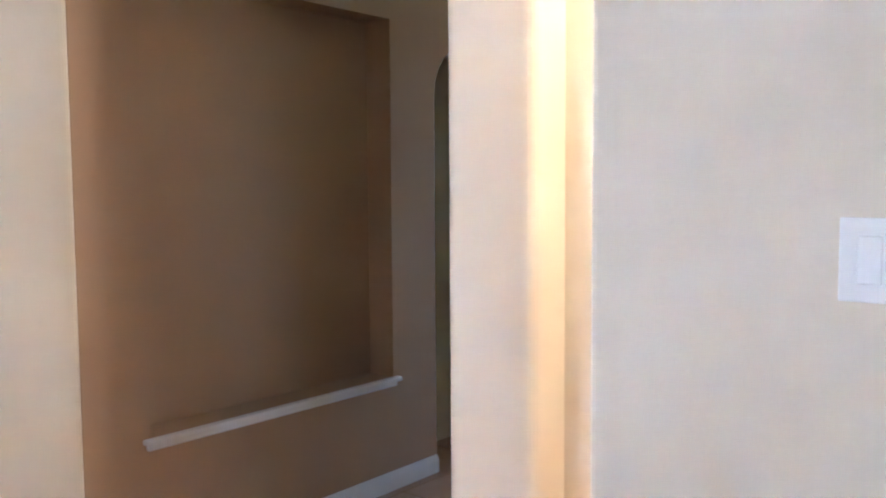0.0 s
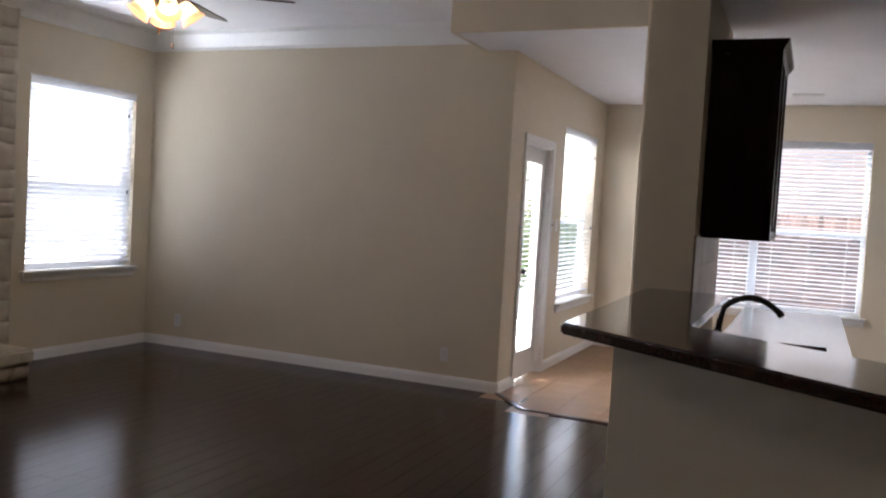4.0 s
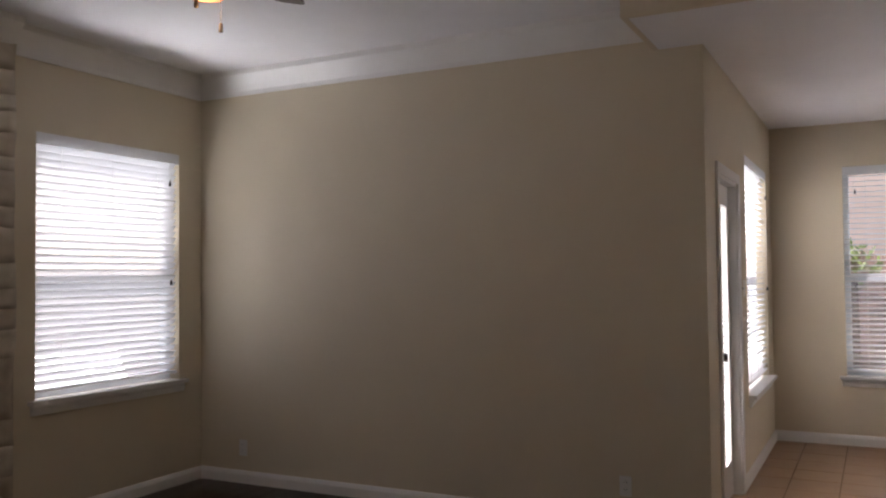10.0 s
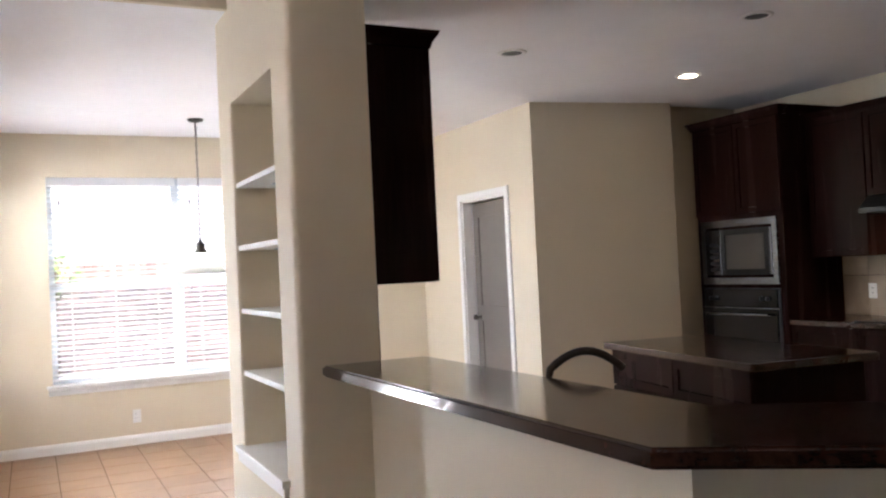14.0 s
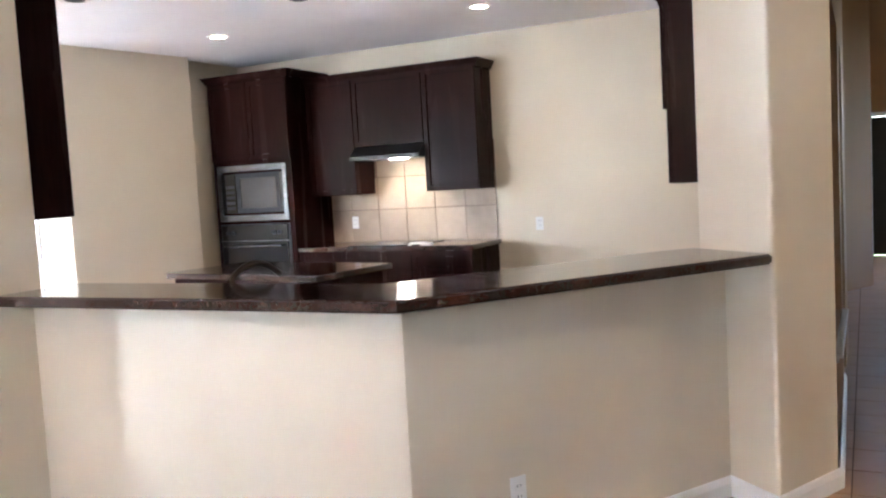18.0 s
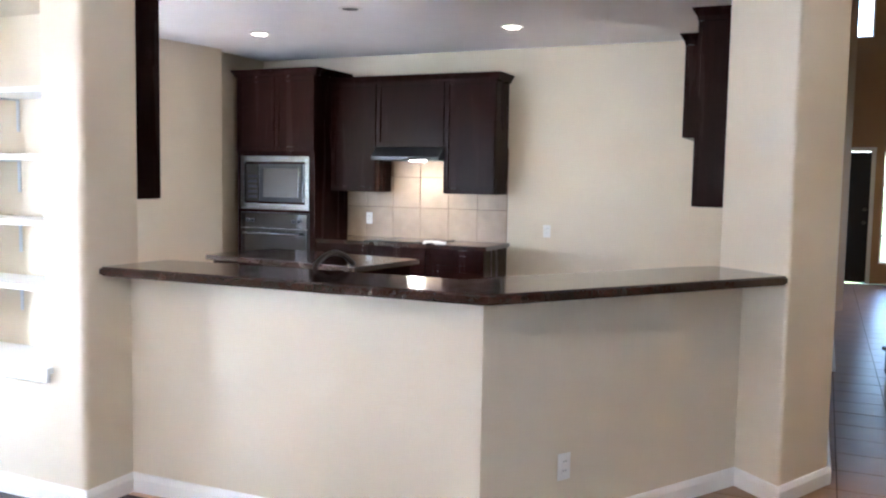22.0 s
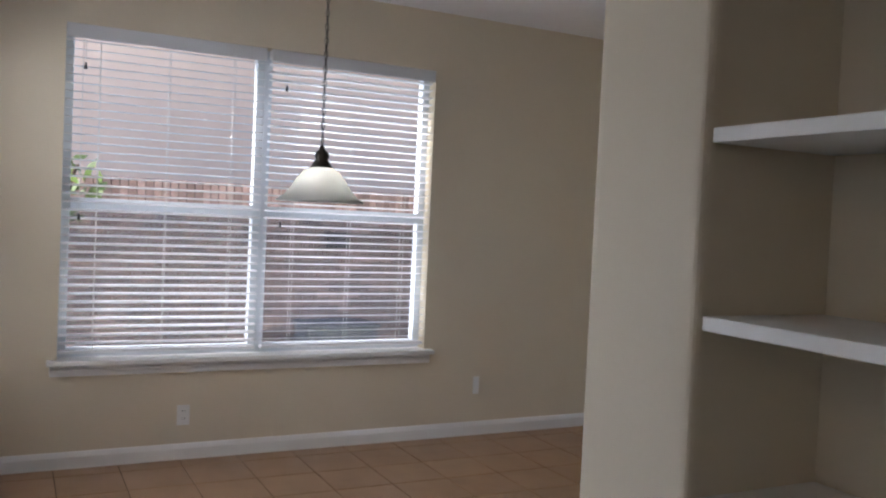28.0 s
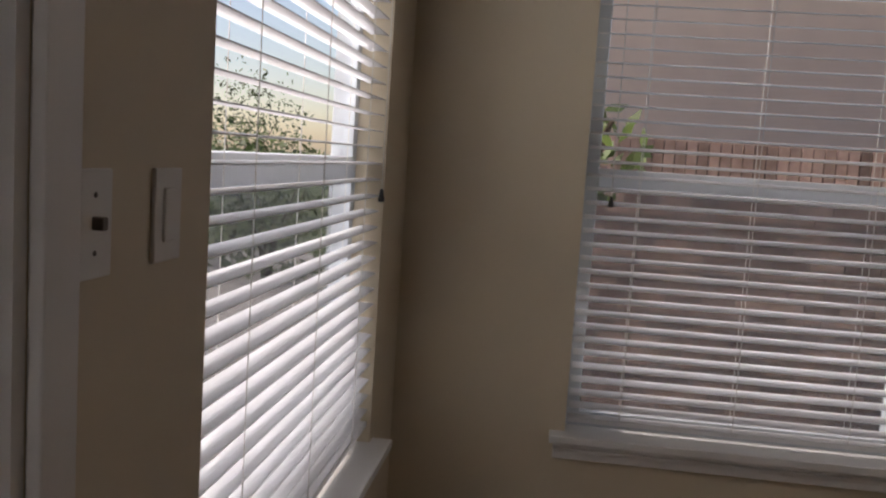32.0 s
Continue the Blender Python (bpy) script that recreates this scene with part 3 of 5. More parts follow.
d1 = tagged(empty("door_1", (DOOR[0], YD + 0.05, 0)), "white patio door with a full glass pane and blind", "door", kind="structure")
casing("x", YD, DOOR[0], DOOR[1], DOOR[3], -1, d1).matrix_basis = Matrix.Translation((-DOOR[0], -YD - 0.05, 0))
W = DOOR[1] - DOOR[0]
bm = bmesh.new()
for a in ((0, 0.02, 0, 2.05), (W - 0.02, W, 0, 2.05), (0.02, W - 0.02, 2.03, 2.05)):
    box(bm, a[0], a[1], -0.05, 0.10, a[2], a[3])
part("jamb", bm, TRIM, d1)
bm = bmesh.new()
for a in ((0.024, 0.15, 0.012, 2.026), (W - 0.15, W - 0.024, 0.012, 2.026), (0.15, W - 0.15, 0.012, 0.24), (0.15, W - 0.15, 1.90, 2.026)):
    box(bm, a[0], a[1], 0, 0.044, a[2], a[3])
for a in ((0.14, 0.16, 0.23, 1.91), (W - 0.16, W - 0.14, 0.23, 1.91), (0.16, W - 0.16, 0.23, 0.25), (0.16, W - 0.16, 1.89, 1.91)):
    box(bm, a[0], a[1], -0.012, 0.05, a[2], a[3], bevel=0.004)
part("door_leaf", bm, TRIM, d1)
pn = part("pane", boxed(0.15, W - 0.15, 0.02, 0.024, 0.24, 1.90), PANE, d1)
pn.visible_shadow = False
for k in range(37):
    s = part("slat", boxed(0.165, W - 0.165, -0.009, 0.009, -0.0006, 0.0006), SLAT, d1) if k == 0 else shared("slat", first_slat, Matrix(), d1)
    if k == 0:
        first_slat = s.data
    s.matrix_basis = pose(0, 0.008, 0.27 + k * 0.0435, 20, 0, 0)
bm = bmesh.new()
lathe(bm, [(0.0, -0.01), (0.026, -0.008), (0.026, 0.0), (0.010, 0.004), (0.010, 0.035), (0.024, 0.045), (0.028, 0.06), (0.02, 0.075), (0, 0.078)], 16, pose(0.085, 0.0, 0.96, 90, 0, 0))
lathe(bm, [(0.0, 0.012), (0.024, 0.012), (0.026, 0.0)], 16, pose(0.085, 0.0, 1.10, 90, 0, 0))
part("door_knob", bm, BRUSHED, d1, "dark metal knob and deadbolt")

d2 = tagged(empty("door_2", (PD[0], YP, 0)), "grey panelled pantry door with a white casing, ajar", "door", kind="structure")
casing("x", YP, PD[0], PD[1], PD[3], 1, d2).matrix_basis = Matrix.Translation((-PD[0], -YP, 0))
W = PD[1] - PD[0]
bm = bmesh.new()
for a in ((0, 0.018, 0, 2.03), (W - 0.018, W, 0, 2.03), (0.018, W - 0.018, 2.012, 2.03)):
    box(bm, a[0], a[1], -0.12, 0.0, a[2], a[3])
part("jamb", bm, TRIM, d2)
bm = bmesh.new()
R = pose(0.022, -0.080, 0, 0, 0, -2.5)
DW = W - 0.05
for a in ((0, 0.11, 0.01, 2.0), (DW - 0.11, DW, 0.01, 2.0), (0.11, DW - 0.11, 0.01, 0.24), (0.11, DW - 0.11, 0.92, 1.06), (0.11, DW - 0.11, 1.87, 2.0)):
    box(bm, a[0], a[1], -0.018, 0.018, a[2], a[3], m=R)
for a in ((0.11, DW - 0.11, 0.24, 0.92), (0.11, DW - 0.11, 1.06, 1.87)):
    box(bm, a[0], a[1], -0.008, 0.008, a[2], a[3], m=R)
lf = part("door_leaf", bm, GREYDOOR, d2)
bm = bmesh.new()
lathe(bm, [(0.0, -0.01), (0.026, -0.008), (0.026, 0.0), (0.010, 0.004), (0.010, 0.03), (0.024, 0.04), (0.027, 0.052), (0.02, 0.065), (0, 0.068)], 16, R @ pose(DW - 0.07, 0.018, 0.95, -90, 0, 0))
part("door_knob", bm, BRUSHED, lf, "brushed metal door knob")
bm = bmesh.new()
box(bm, XK + 0.24, XN + 0.16, YP - 1.5, YP - 1.4, 0, LOW)
box(bm, XN, XN + 0.16, YP - 1.4, YP - 0.12, 0, LOW)
box(bm, XK + 0.24, XK + 0.30, YP - 1.4, YP - 0.12, 0, LOW)
struct("wall_pantry_inside", bm, PAINT, "shaded walls inside the pantry")
struct("ceiling_pantry", boxed(XK + 0.24, XN + 0.16, YP - 1.5, YP - 0.12, LOW, LOW + 0.1), CEILING, "pantry ceiling", "ceiling")

# ---------------------------------------------------------------- electrical plates
def plate(name, m, label, kind="outlet", wide=0.07):
    p = tagged(empty(name, (0, 0, 0)), label, "switch" if kind != "outlet" else "outlet")
    p.matrix_basis = m
    bm = bmesh.new()
    box(bm, -wide / 2, wide / 2, 0.0, 0.006, -0.057, 0.057, bevel=0.002)
    part("cover_plate", bm, PLATE, p)
    if kind == "outlet":
        for z in (-0.02, 0.02):
            bm = bmesh.new()
            box(bm, -0.016, 0.016, 0.006, 0.0085, z - 0.014, z + 0.014, bevel=0.003)
            soc = part("socket", bm, PLATE, p)
            bm = bmesh.new()
            for x in (-0.007, 0.007):
                box(bm, x - 0.0014, x + 0.0014, 0.0085, 0.0092, z - 0.001, z + 0.008)
            part("slot", bm, BLACK, soc)
    elif kind == "toggle":
        bm = bmesh.new()
        box(bm, -0.006, 0.006, 0.004, 0.018, -0.006, 0.008, bevel=0.002)
        part("toggle", bm, BRUSHED, p, "small dark toggle")
        bm = bmesh.new()
        for z in (-0.03, 0.03):
            lathe(bm, [(0, 0.0072), (0.0028, 0.007), (0.003, 0.006)], 8, pose(0, 0, z, -90, 0, 0))
        part("screw", bm, BRUSHED, p)
    elif kind == "rocker":
        bm = bmesh.new()
        box(bm, -0.016, 0.016, 0.005, 0.010, -0.033, 0.033, bevel=0.003)
        part("rocker", bm, PLATE, p)
    return p


def facing(x, y, z, rz):
    return pose(x, y, z, 0, 0, rz)


plate("wall_outlet", facing(XB, 4.79, 0.25, 90), "white duplex outlet low on the plain wall")
plate("wall_outlet", facing(XB, 2.03, 0.26, 90), "white duplex outlet low on the plain wall")
plate("wall_outlet", facing(XN, 0.327, 0.25, 90), "white duplex outlet under the nook window")
plate("cable_plate", facing(XN, -1.55, 0.33, 90), "small white wall plate near the corner", "blank", 0.045)
plate("wall_outlet", facing(3.655, YS, 0.26, 0), "white duplex outlet below the shelf niche")
plate("wall_outlet", facing(0.972, -0.438, 0.305, 58.9), "white duplex outlet on the bar wall")
plate("wall_outlet", facing(4.23, YK + 0.008, 1.10, 0), "white outlet on the tiled backsplash")
plate("wall_outlet", facing(2.36, YK, 1.04, 0), "white outlet on the kitchen wall")
plate("light_switch", facing(5.870, YD, 1.352, 180), "white toggle switch plate by the patio door", "toggle")
plate("light_switch", facing(6.04, YD, 1.352, 180), "narrow white switch plate by the window", "rocker", 0.072)
plate("light_switch", facing(-2.515, -1.536, 1.352, 0), "white light switch plate on the wall", "rocker", 0.078)
plate("light_switch", facing(-1.99, -2.558, 1.25, -29.4), "white switch plate in the side passage", "rocker", 0.075)

# ---------------------------------------------------------------- fireplace
FB = (1.70, 2.49, 0.25, 0.94)
HTOP = 0.225
fp = tagged(empty("fireplace", (2.15, YF, 0)), "limestone chimney breast with brick-trimmed black firebox", "fireplace")
INV = Matrix.Translation((-2.15, -YF, 0))


def fpart(name, bm, mat, parent=None, label=""):
    ob = part(name, bm, mat, parent or fp, label)
    if parent is None:
        ob.matrix_basis = INV
    return ob


bm = wall_run(bmesh.new(), "x", FY - 0.010, YF, FX0 + 0.004, FX1 - 0.004, 0, HIGH - 0.02, [(FB[0] - 0.06, FB[1] + 0.14, 0.0, FB[3] + 0.07)])
fpart("chimney_breast", bm, MORTAR)
rng = random.Random(7)
# rubble stones, split from the whole face into uneven blocks
hole = (FB[0] - 0.07, FB[1] + 0.15, 0, FB[3] + 0.09)


def split_face(x0, x1, z0, z1, out):
    w, h = x1 - x0, z1 - z0
    if h > rng.uniform(0.19, 0.44):
        c = z0 + h * rng.uniform(0.34, 0.66)
        split_face(x0, x1, z0, c, out)
        split_face(x0, x1, c, z1, out)
    elif w > max(0.22, h * rng.uniform(1.2, 3.8)):
        c = x0 + w * rng.uniform(0.3, 0.7)
        split_face(x0, c, z0, z1, out)
        split_face(c, x1, z0, z1, out)
    else:
        out.append((x0, x1, z0, z1))


def stone_mesh(w, h, d, seed, cx=0.0, cz=0.0):
    """A rock-faced block with a chipped outline."""
    r = random.Random(seed)
    off = Vector((r.uniform(0, 50), r.uniform(0, 50), r.uniform(0, 50)))
    bm = bmesh.new()
    nx, nz = max(3, int(w / 0.05)), max(3, int(h / 0.05))
    grid = []
    for j in range(nz + 1):
        row = []
        for i in range(nx + 1):
            edge = i in (0, nx) or j in (0, nz)
            x, z = (i / nx - 0.5) * w, (j / nz - 0.5) * h
            n = noise.noise_vector(Vector((x, 0, z)) * 11 + off)
            k = 0.007 if edge else 0.005
            y = -d * (0.45 + 0.3 * noise.noise(Vector((x * 9, 5, z * 9)) + off)) if edge else -d * (0.75 + 0.55 * noise.noise(Vector((x * 7, 3, z * 9)) + off))
            bend = noise.noise_vector(Vector(((x + cx) * 3.4, 1.5, (z + cz) * 3.4))) * (0.030 if cz else 0.0)
            row.append(bm.verts.new((x + n.x * k + bend.x, y, z + n.z * k + bend.z)))
        grid.append(row)
    for j in range(nz):
        for i in range(nx):
            f = bm.faces.new((grid[j][i], grid[j][i + 1], grid[j + 1][i + 1], grid[j + 1][i]))
            f.smooth = True
    rim = [grid[0][i] for i in range(nx)] + [grid[j][nx] for j in range(nz)] + [grid[nz][i] for i in range(nx, 0, -1)] + [grid[j][0] for j in range(nz, 0, -1)]
    back = [bm.verts.new((v.co.x, 0.012, v.co.z)) for v in rim]
    for i in range(len(rim)):
        q = (i + 1) % len(rim)
        bm.faces.new((rim[q], rim[i], back[i], back[q]))
    return bm


blocks = []
ztop = HIGH - 0.14
for x0, x1, z0, z1 in ((FX0, hole[0], HTOP, hole[3]), (hole[1], FX1, HTOP, hole[3]), (FX0, FX1, hole[3], 1.75), (FX0, FX1, 1.75, ztop)):
    split_face(x0, x1, z0, z1, blocks)
for x0, x1, z0, z1 in blocks:
    st = fpart("stone", stone_mesh(x1 - x0 - 0.001, z1 - z0 - 0.001, 0.010 + rng.uniform(0, 0.012), rng.random(), (x0 + x1) / 2, (z0 + z1) / 2), STONE)
    st.matrix_basis = INV @ Matrix.Translation(((x0 + x1) / 2, FY - 0.006, (z0 + z1) / 2))
# brick surround
def brick_mesh(w, d, h):
    bm = bmesh.new()
    box(bm, -w / 2, w / 2, -d, 0, -h / 2, h / 2, bevel=0.006)
    me = bpy.data.meshes.new("brick")
    bm.to_mesh(me)
    bm.free()
    me.materials.append(BRICK)
    return me


fpart("brick_mortar", wall_run(bmesh.new(), "x", FY - 0.015, FY + 0.005, FB[0] - 0.055, FB[1] + 0.14, HTOP, FB[3] + 0.065, [(FB[0], FB[1], HTOP - 1, FB[3])]), BRICKGROUT)
hb = brick_mesh(0.055, 0.035, 0.06)
n = 15
for k in range(n):
    x = FB[0] - 0.03 + k * (FB[1] - FB[0] + 0.145) / (n - 1)
    shared("brick", hb, INV @ Matrix.Translation((x, FY - 0.012, FB[3] + 0.032)), fp)
sl, sr = brick_mesh(0.05, 0.035, 0.056), brick_mesh(0.13, 0.035, 0.056)
for k in range(10):
    z = HTOP + 0.035 + k * 0.0665
    shared("brick", sl, INV @ Matrix.Translation((FB[0] - 0.028, FY - 0.012, z)), fp)
    shared("brick", sr, INV @ Matrix.Translation((FB[1] + 0.070, FY - 0.012, z)), fp)
# corbelled brick mantel
mb = brick_mesh(0.062, 0.12, 0.062)
for row, (out, half, zz) in enumerate(((0.215, 0.625, 1.405), (0.15, 0.565, 1.337), (0.085, 0.505, 1.269))):
    n = int(2 * half / 0.0725)
    cx = 2.05
    for k in range(n + 1):
        x = cx - half + k * 2 * half / n
        shared("mantel_brick", mb, INV @ Matrix.Translation((x, FY - out + 0.12, zz)), fp)
    fpart("mantel_mortar", boxed(cx - half - 0.02, cx + half + 0.02, FY - out + 0.012, FY, zz - 0.034, zz + 0.034), BRICKGROUT)
# firebox
bm = bmesh.new()
box(bm, FB[0] - 0.06, FB[1] + 0.14, FY + 0.09, YF - 0.005, HTOP - 0.02, FB[3] + 0.06)
fpart("firebox", bm, SOOT, label="black firebox behind glass")
bm = wall_run(bmesh.new(), "x", FY + 0.01, FY + 0.03, FB[0] - 0.002, FB[1] + 0.002, HTOP, FB[3], [(FB[0] + 0.05, FB[1] - 0.05, HTOP + 0.09, FB[3] - 0.10)])
fpart("firebox_frame", bm, SOOT)
for z in (HTOP + 0.03, HTOP + 0.06, FB[3] - 0.07, FB[3] - 0.04):
    fpart("louvre", boxed(FB[0] + 0.03, FB[1] - 0.03, FY + 0.002, FY + 0.012, z - 0.008, z + 0.008), BLACK)
fpart("firebox_glass", boxed(FB[0] + 0.05, FB[1] - 0.05, FY + 0.02, FY + 0.026, HTOP + 0.09, FB[3] - 0.10), SOOT)
# raised hearth
hearth = tagged(empty("hearth", (2.0, FY, 0)), "raised limestone hearth slab on rough stone blocks", "hearth")
HI = Matrix.Translation((-2.0, -FY, 0))
HX0, HX1, HY = 1.13, 2.88, 4.62
def hpart(name, bm, mat):
    ob = part(name, bm, mat, hearth)
    ob.matrix_basis = HI
    return ob
bm = bmesh.new()
box(bm, HX0, HX1, HY, FY + 0.02, HTOP - 0.11, HTOP)
bmesh.ops.bevel(bm, geom=list(bm.edges), offset=0.02, segments=3, affect="EDGES")
bmesh.ops.subdivide_edges(bm, edges=[e for e in bm.edges if e.calc_length() > 0.3], cuts=14, use_grid_fill=True)
for v in bm.verts:
    v.co += Vector(noise.noise_vector(v.co * 7)) * 0.010 * Vector((1, 1, 0.5)).length / 1.5
hpart("hearth_slab", bm, HEARTH)
hpart("hearth_core", boxed(HX0 + 0.05, HX1 - 0.05, HY + 0.05, FY + 0.02, 0, HTOP - 0.105), MORTAR)
x = HX0 + 0.02
while x < HX1 - 0.05:
    w = rng.uniform(0.22, 0.42)
    if HX1 - 0.02 - (x + w) < 0.15:
        w = HX1 - 0.02 - x
    s = hpart("hearth_stone", stone_mesh(w - 0.012, HTOP - 0.12, 0.05, x), HEARTH)
    s.matrix_basis = HI @ Matrix.Translation((x + w / 2, HY + 0.065, (HTOP - 0.11) / 2))
    x += w
for y in (HY + 0.10, HY + 0.26):
    for xx in (HX0 + 0.065, HX1 - 0.012):
        s = hpart("hearth_stone", stone_mesh(0.05, HTOP - 0.12, 0.15, y + xx), HEARTH)
        s.matrix_basis = HI @ Matrix.Translation((xx - 0.02, y + 0.09, (HTOP - 0.11) / 2))

# ---------------------------------------------------------------- ceiling fan
# bulb glow set as emission: bright bowl, dimmer redder rim, no bulbs inside
GLOW = glowing("lit_frosted_glass", (1.0, 0.70, 0.30), 1.3)
RIMGLOW = glowing("amber_rim_glow", (1.0, 0.42, 0.20), 0.45)
fan = tagged(empty("ceiling_fan", (1.80, 2.53, HIGH + 0.08)), "bronze ceiling fan with walnut blades and four lit amber shades", "ceiling fan")
BZ = -0.53
bm = bmesh.new()
lathe(bm, [(0, -0.08), (0.07, -0.08), (0.075, -0.11), (0.03, -0.15), (0.013, -0.16)], 24)
part("canopy", bm, BRONZE, fan)
part("downrod", tube(bmesh.new(), [(0, 0, -0.15), (0, 0, -0.40)], 0.012, 12), BRONZE, fan)
bm = bmesh.new()
lathe(bm, [(0, -0.36), (0.03, -0.365), (0.05, -0.39), (0.10, -0.40), (0.118, -0.42), (0.118, -0.485), (0.10, -0.50), (0.105, -0.515), (0.07, -0.555), (0.05, -0.565), (0, -0.57)], 32)
part("motor_housing", bm, BRONZE, fan)
bm = bmesh.new()
pts = [(0.20, -0.045), (0.24, -0.058), (0.62, -0.068), (0.655, -0.06), (0.665, -0.035), (0.665, 0.035), (0.655, 0.06), (0.62, 0.068), (0.24, 0.058), (0.20, 0.045)]
prism(bm, pts, -0.004, 0.004, Matrix.Rotation(radians(12), 4, "X"))
blade_me = bpy.data.meshes.new("blade")
bm.to_mesh(blade_me)
bm.free()
blade_me.materials.append(FANBLADE)
bm = bmesh.new()
prism(bm, [(0.09, -0.018), (0.16, -0.012), (0.19, -0.04), (0.26, -0.045), (0.28, 0), (0.26, 0.045), (0.19, 0.04), (0.16, 0.012), (0.09, 0.018)], -0.012, -0.005, Matrix.Rotation(radians(12), 4, "X"))
iron_me = bpy.data.meshes.new("blade_iron")
bm.to_mesh(iron_me)
bm.free()
iron_me.materials.append(BRUSHED)
for k in range(5):
    a = 231 + 72 * k
    shared("blade", blade_me, pose(0, 0, BZ + 0.02, 0, 0, a), fan)
    shared("blade_iron", iron_me, pose(0, 0, BZ + 0.02, 0, 0, a), fan)
bm = bmesh.new()
lathe(bm, [(0.045, -0.555), (0.06, -0.565), (0.062, -0.59), (0.045, -0.61), (0.02, -0.62), (0, -0.625)], 24)
part("light_kit", bm, BRONZE, fan)
for k in range(4):
    a = radians(47.5 + 180 + 90 * k)
    dx, dy = math.cos(a), math.sin(a)
    part("light_arm", tube(bmesh.new(), [(dx * 0.05, dy * 0.05, -0.575), (dx * 0.075, dy * 0.075, -0.575), (dx * 0.09, dy * 0.09, -0.585)], 0.012, 8), BRONZE, fan)
    m = Matrix.Translation((dx * 0.078, dy * 0.078, -0.565)) @ Matrix.Rotation(radians(90) + a, 4, "Z") @ Matrix.Rotation(radians(-38), 4, "X")
    bm = bmesh.new()
    prof = [(0.020, 0.0), (0.032, -0.010), (0.042, -0.034), (0.047, -0.058), (0.051, -0.075)]
    lathe(bm, prof + [(r - 0.003, z) for r, z in prof[::-1]], 20, m)
    shade = part("shade", bm, GLOW, fan, "lit frosted glass tulip shade")
    bm = bmesh.new()
    rim = [(0.0513, -0.0755), (0.057, -0.090), (0.066, -0.105), (0.068, -0.107)]
    lathe(bm, rim + [(r - 0.003, z) for r, z in rim[::-1]], 20, m)
    part("shade_rim", bm, RIMGLOW, shade, "flared amber rim with the dimmer end of the bulb glow")
for x in (-0.03, 0.035):
    part("pull_chain", tube(bmesh.new(), [(x, -x * 0.6, -0.61), (x, -x * 0.6, -0.74 - x)], 0.0014, 5), BRUSHED, fan)
    bm = bmesh.new()
    lathe(bm, [(0, 0), (0.006, -0.004), (0.007, -0.03), (0, -0.034)], 8, Matrix.Translation((x, -x * 0.6, -0.74 - x)))
    part("pull_fob", bm, BRONZE, fan)
lamp("fan_light", "POINT", 2.2, Matrix.Translation((1.80, 2.53, HIGH - 0.70)), (1, 0.68, 0.38), radius=0.10)

# ---------------------------------------------------------------- shelf niche
for z in (1.87, 1.57, 1.27, 0.975):
    sh = tagged(empty("wall_shelf_board", (QX0, YS, z)), "white painted board shelf in the wall niche", "shelf", "niche shelves")
    bm = bmesh.new()
    box(bm, 0.002, QX1 - QX0 - 0.002, -QD + 0.006, -0.012, -0.012, 0.012, bevel=0.002)
    part("board", bm, SHELF, sh)
    bm = bmesh.new()
    box(bm, 0.486, 0.504, -QD + 0.004, -QD + 0.010, -0.17, -0.012)
    box(bm, 0.488, 0.502, -QD + 0.010, -0.12, -0.020, -0.0125)
    part("bracket", bm, VINYL, sh, "slim pale metal bracket")
bm = bmesh.new()
box(bm, QX0 - 0.05, QX1 + 0.05, YS - QD, YS + 0.035, QZ0 - 0.028, QZ0 + 0.003, bevel=0.004)
box(bm, QX0 - 0.035, QX1 + 0.035, YS + 0.001, YS + 0.024, QZ0 - 0.07, QZ0 - 0.029, bevel=0.006)
struct("trim_niche_sill", bm, TRIM, "white moulded sill under the shelf niche", "sill")
bm = bmesh.new()
box(bm, -0.072, -0.0355, -3.245, -1.905, 0.528, 0.548, bevel=0.004)
box(bm, -0.054, -0.0355, -3.23, -1.918, 0.504, 0.5275, bevel=0.004)
struct("trim_hall_sill", bm, TRIM, "white moulded sill under the hall art niche", "sill")

# ---------------------------------------------------------------- breakfast bar
bm = bmesh.new()
bar = [(SX0, 0.15), (1.118, 0.11), (0.160, -1.222), (0.172, -1.245), (0.515, -1.545), (0.64, -1.42), (1.39, -0.28), (SX0, -0.28)]
prism(bm, bar, 1.043, 1.085)
bmesh.ops.bevel(bm, geom=[e for e in bm.edges if abs(e.verts[0].co.z - e.verts[1].co.z) < 1e-4], offset=0.008, segments=3, affect="EDGES")
tagged(part("bar_counter", bm, COUNTER), "dark polished granite bar counter with an angled end", "counter")

# ---------------------------------------------------------------- kitchen
def shaker(parent, x0, x1, z0, z1, y, name="door", handle=None):
    """A framed cabinet door whose face looks towards +y."""
    bm = bmesh.new()
    w = min(0.062, (x1 - x0) * 0.3)
    box(bm, x0, x1, y, y + 0.020, z0, z1)
    bmesh.ops.bevel(bm, geom=list(bm.edges), offset=0.0025, segments=1, affect="EDGES")
    bm.faces.ensure_lookup_table()
    front = max(bm.faces, key=lambda f: f.calc_center_median().y + f.calc_area() * 0.01)
    bmesh.ops.inset_region(bm, faces=[front], thickness=w)
    bmesh.ops.inset_region(bm, faces=[front], thickness=0.004, depth=-0.010)
    return part(name, bm, CABINET, parent)


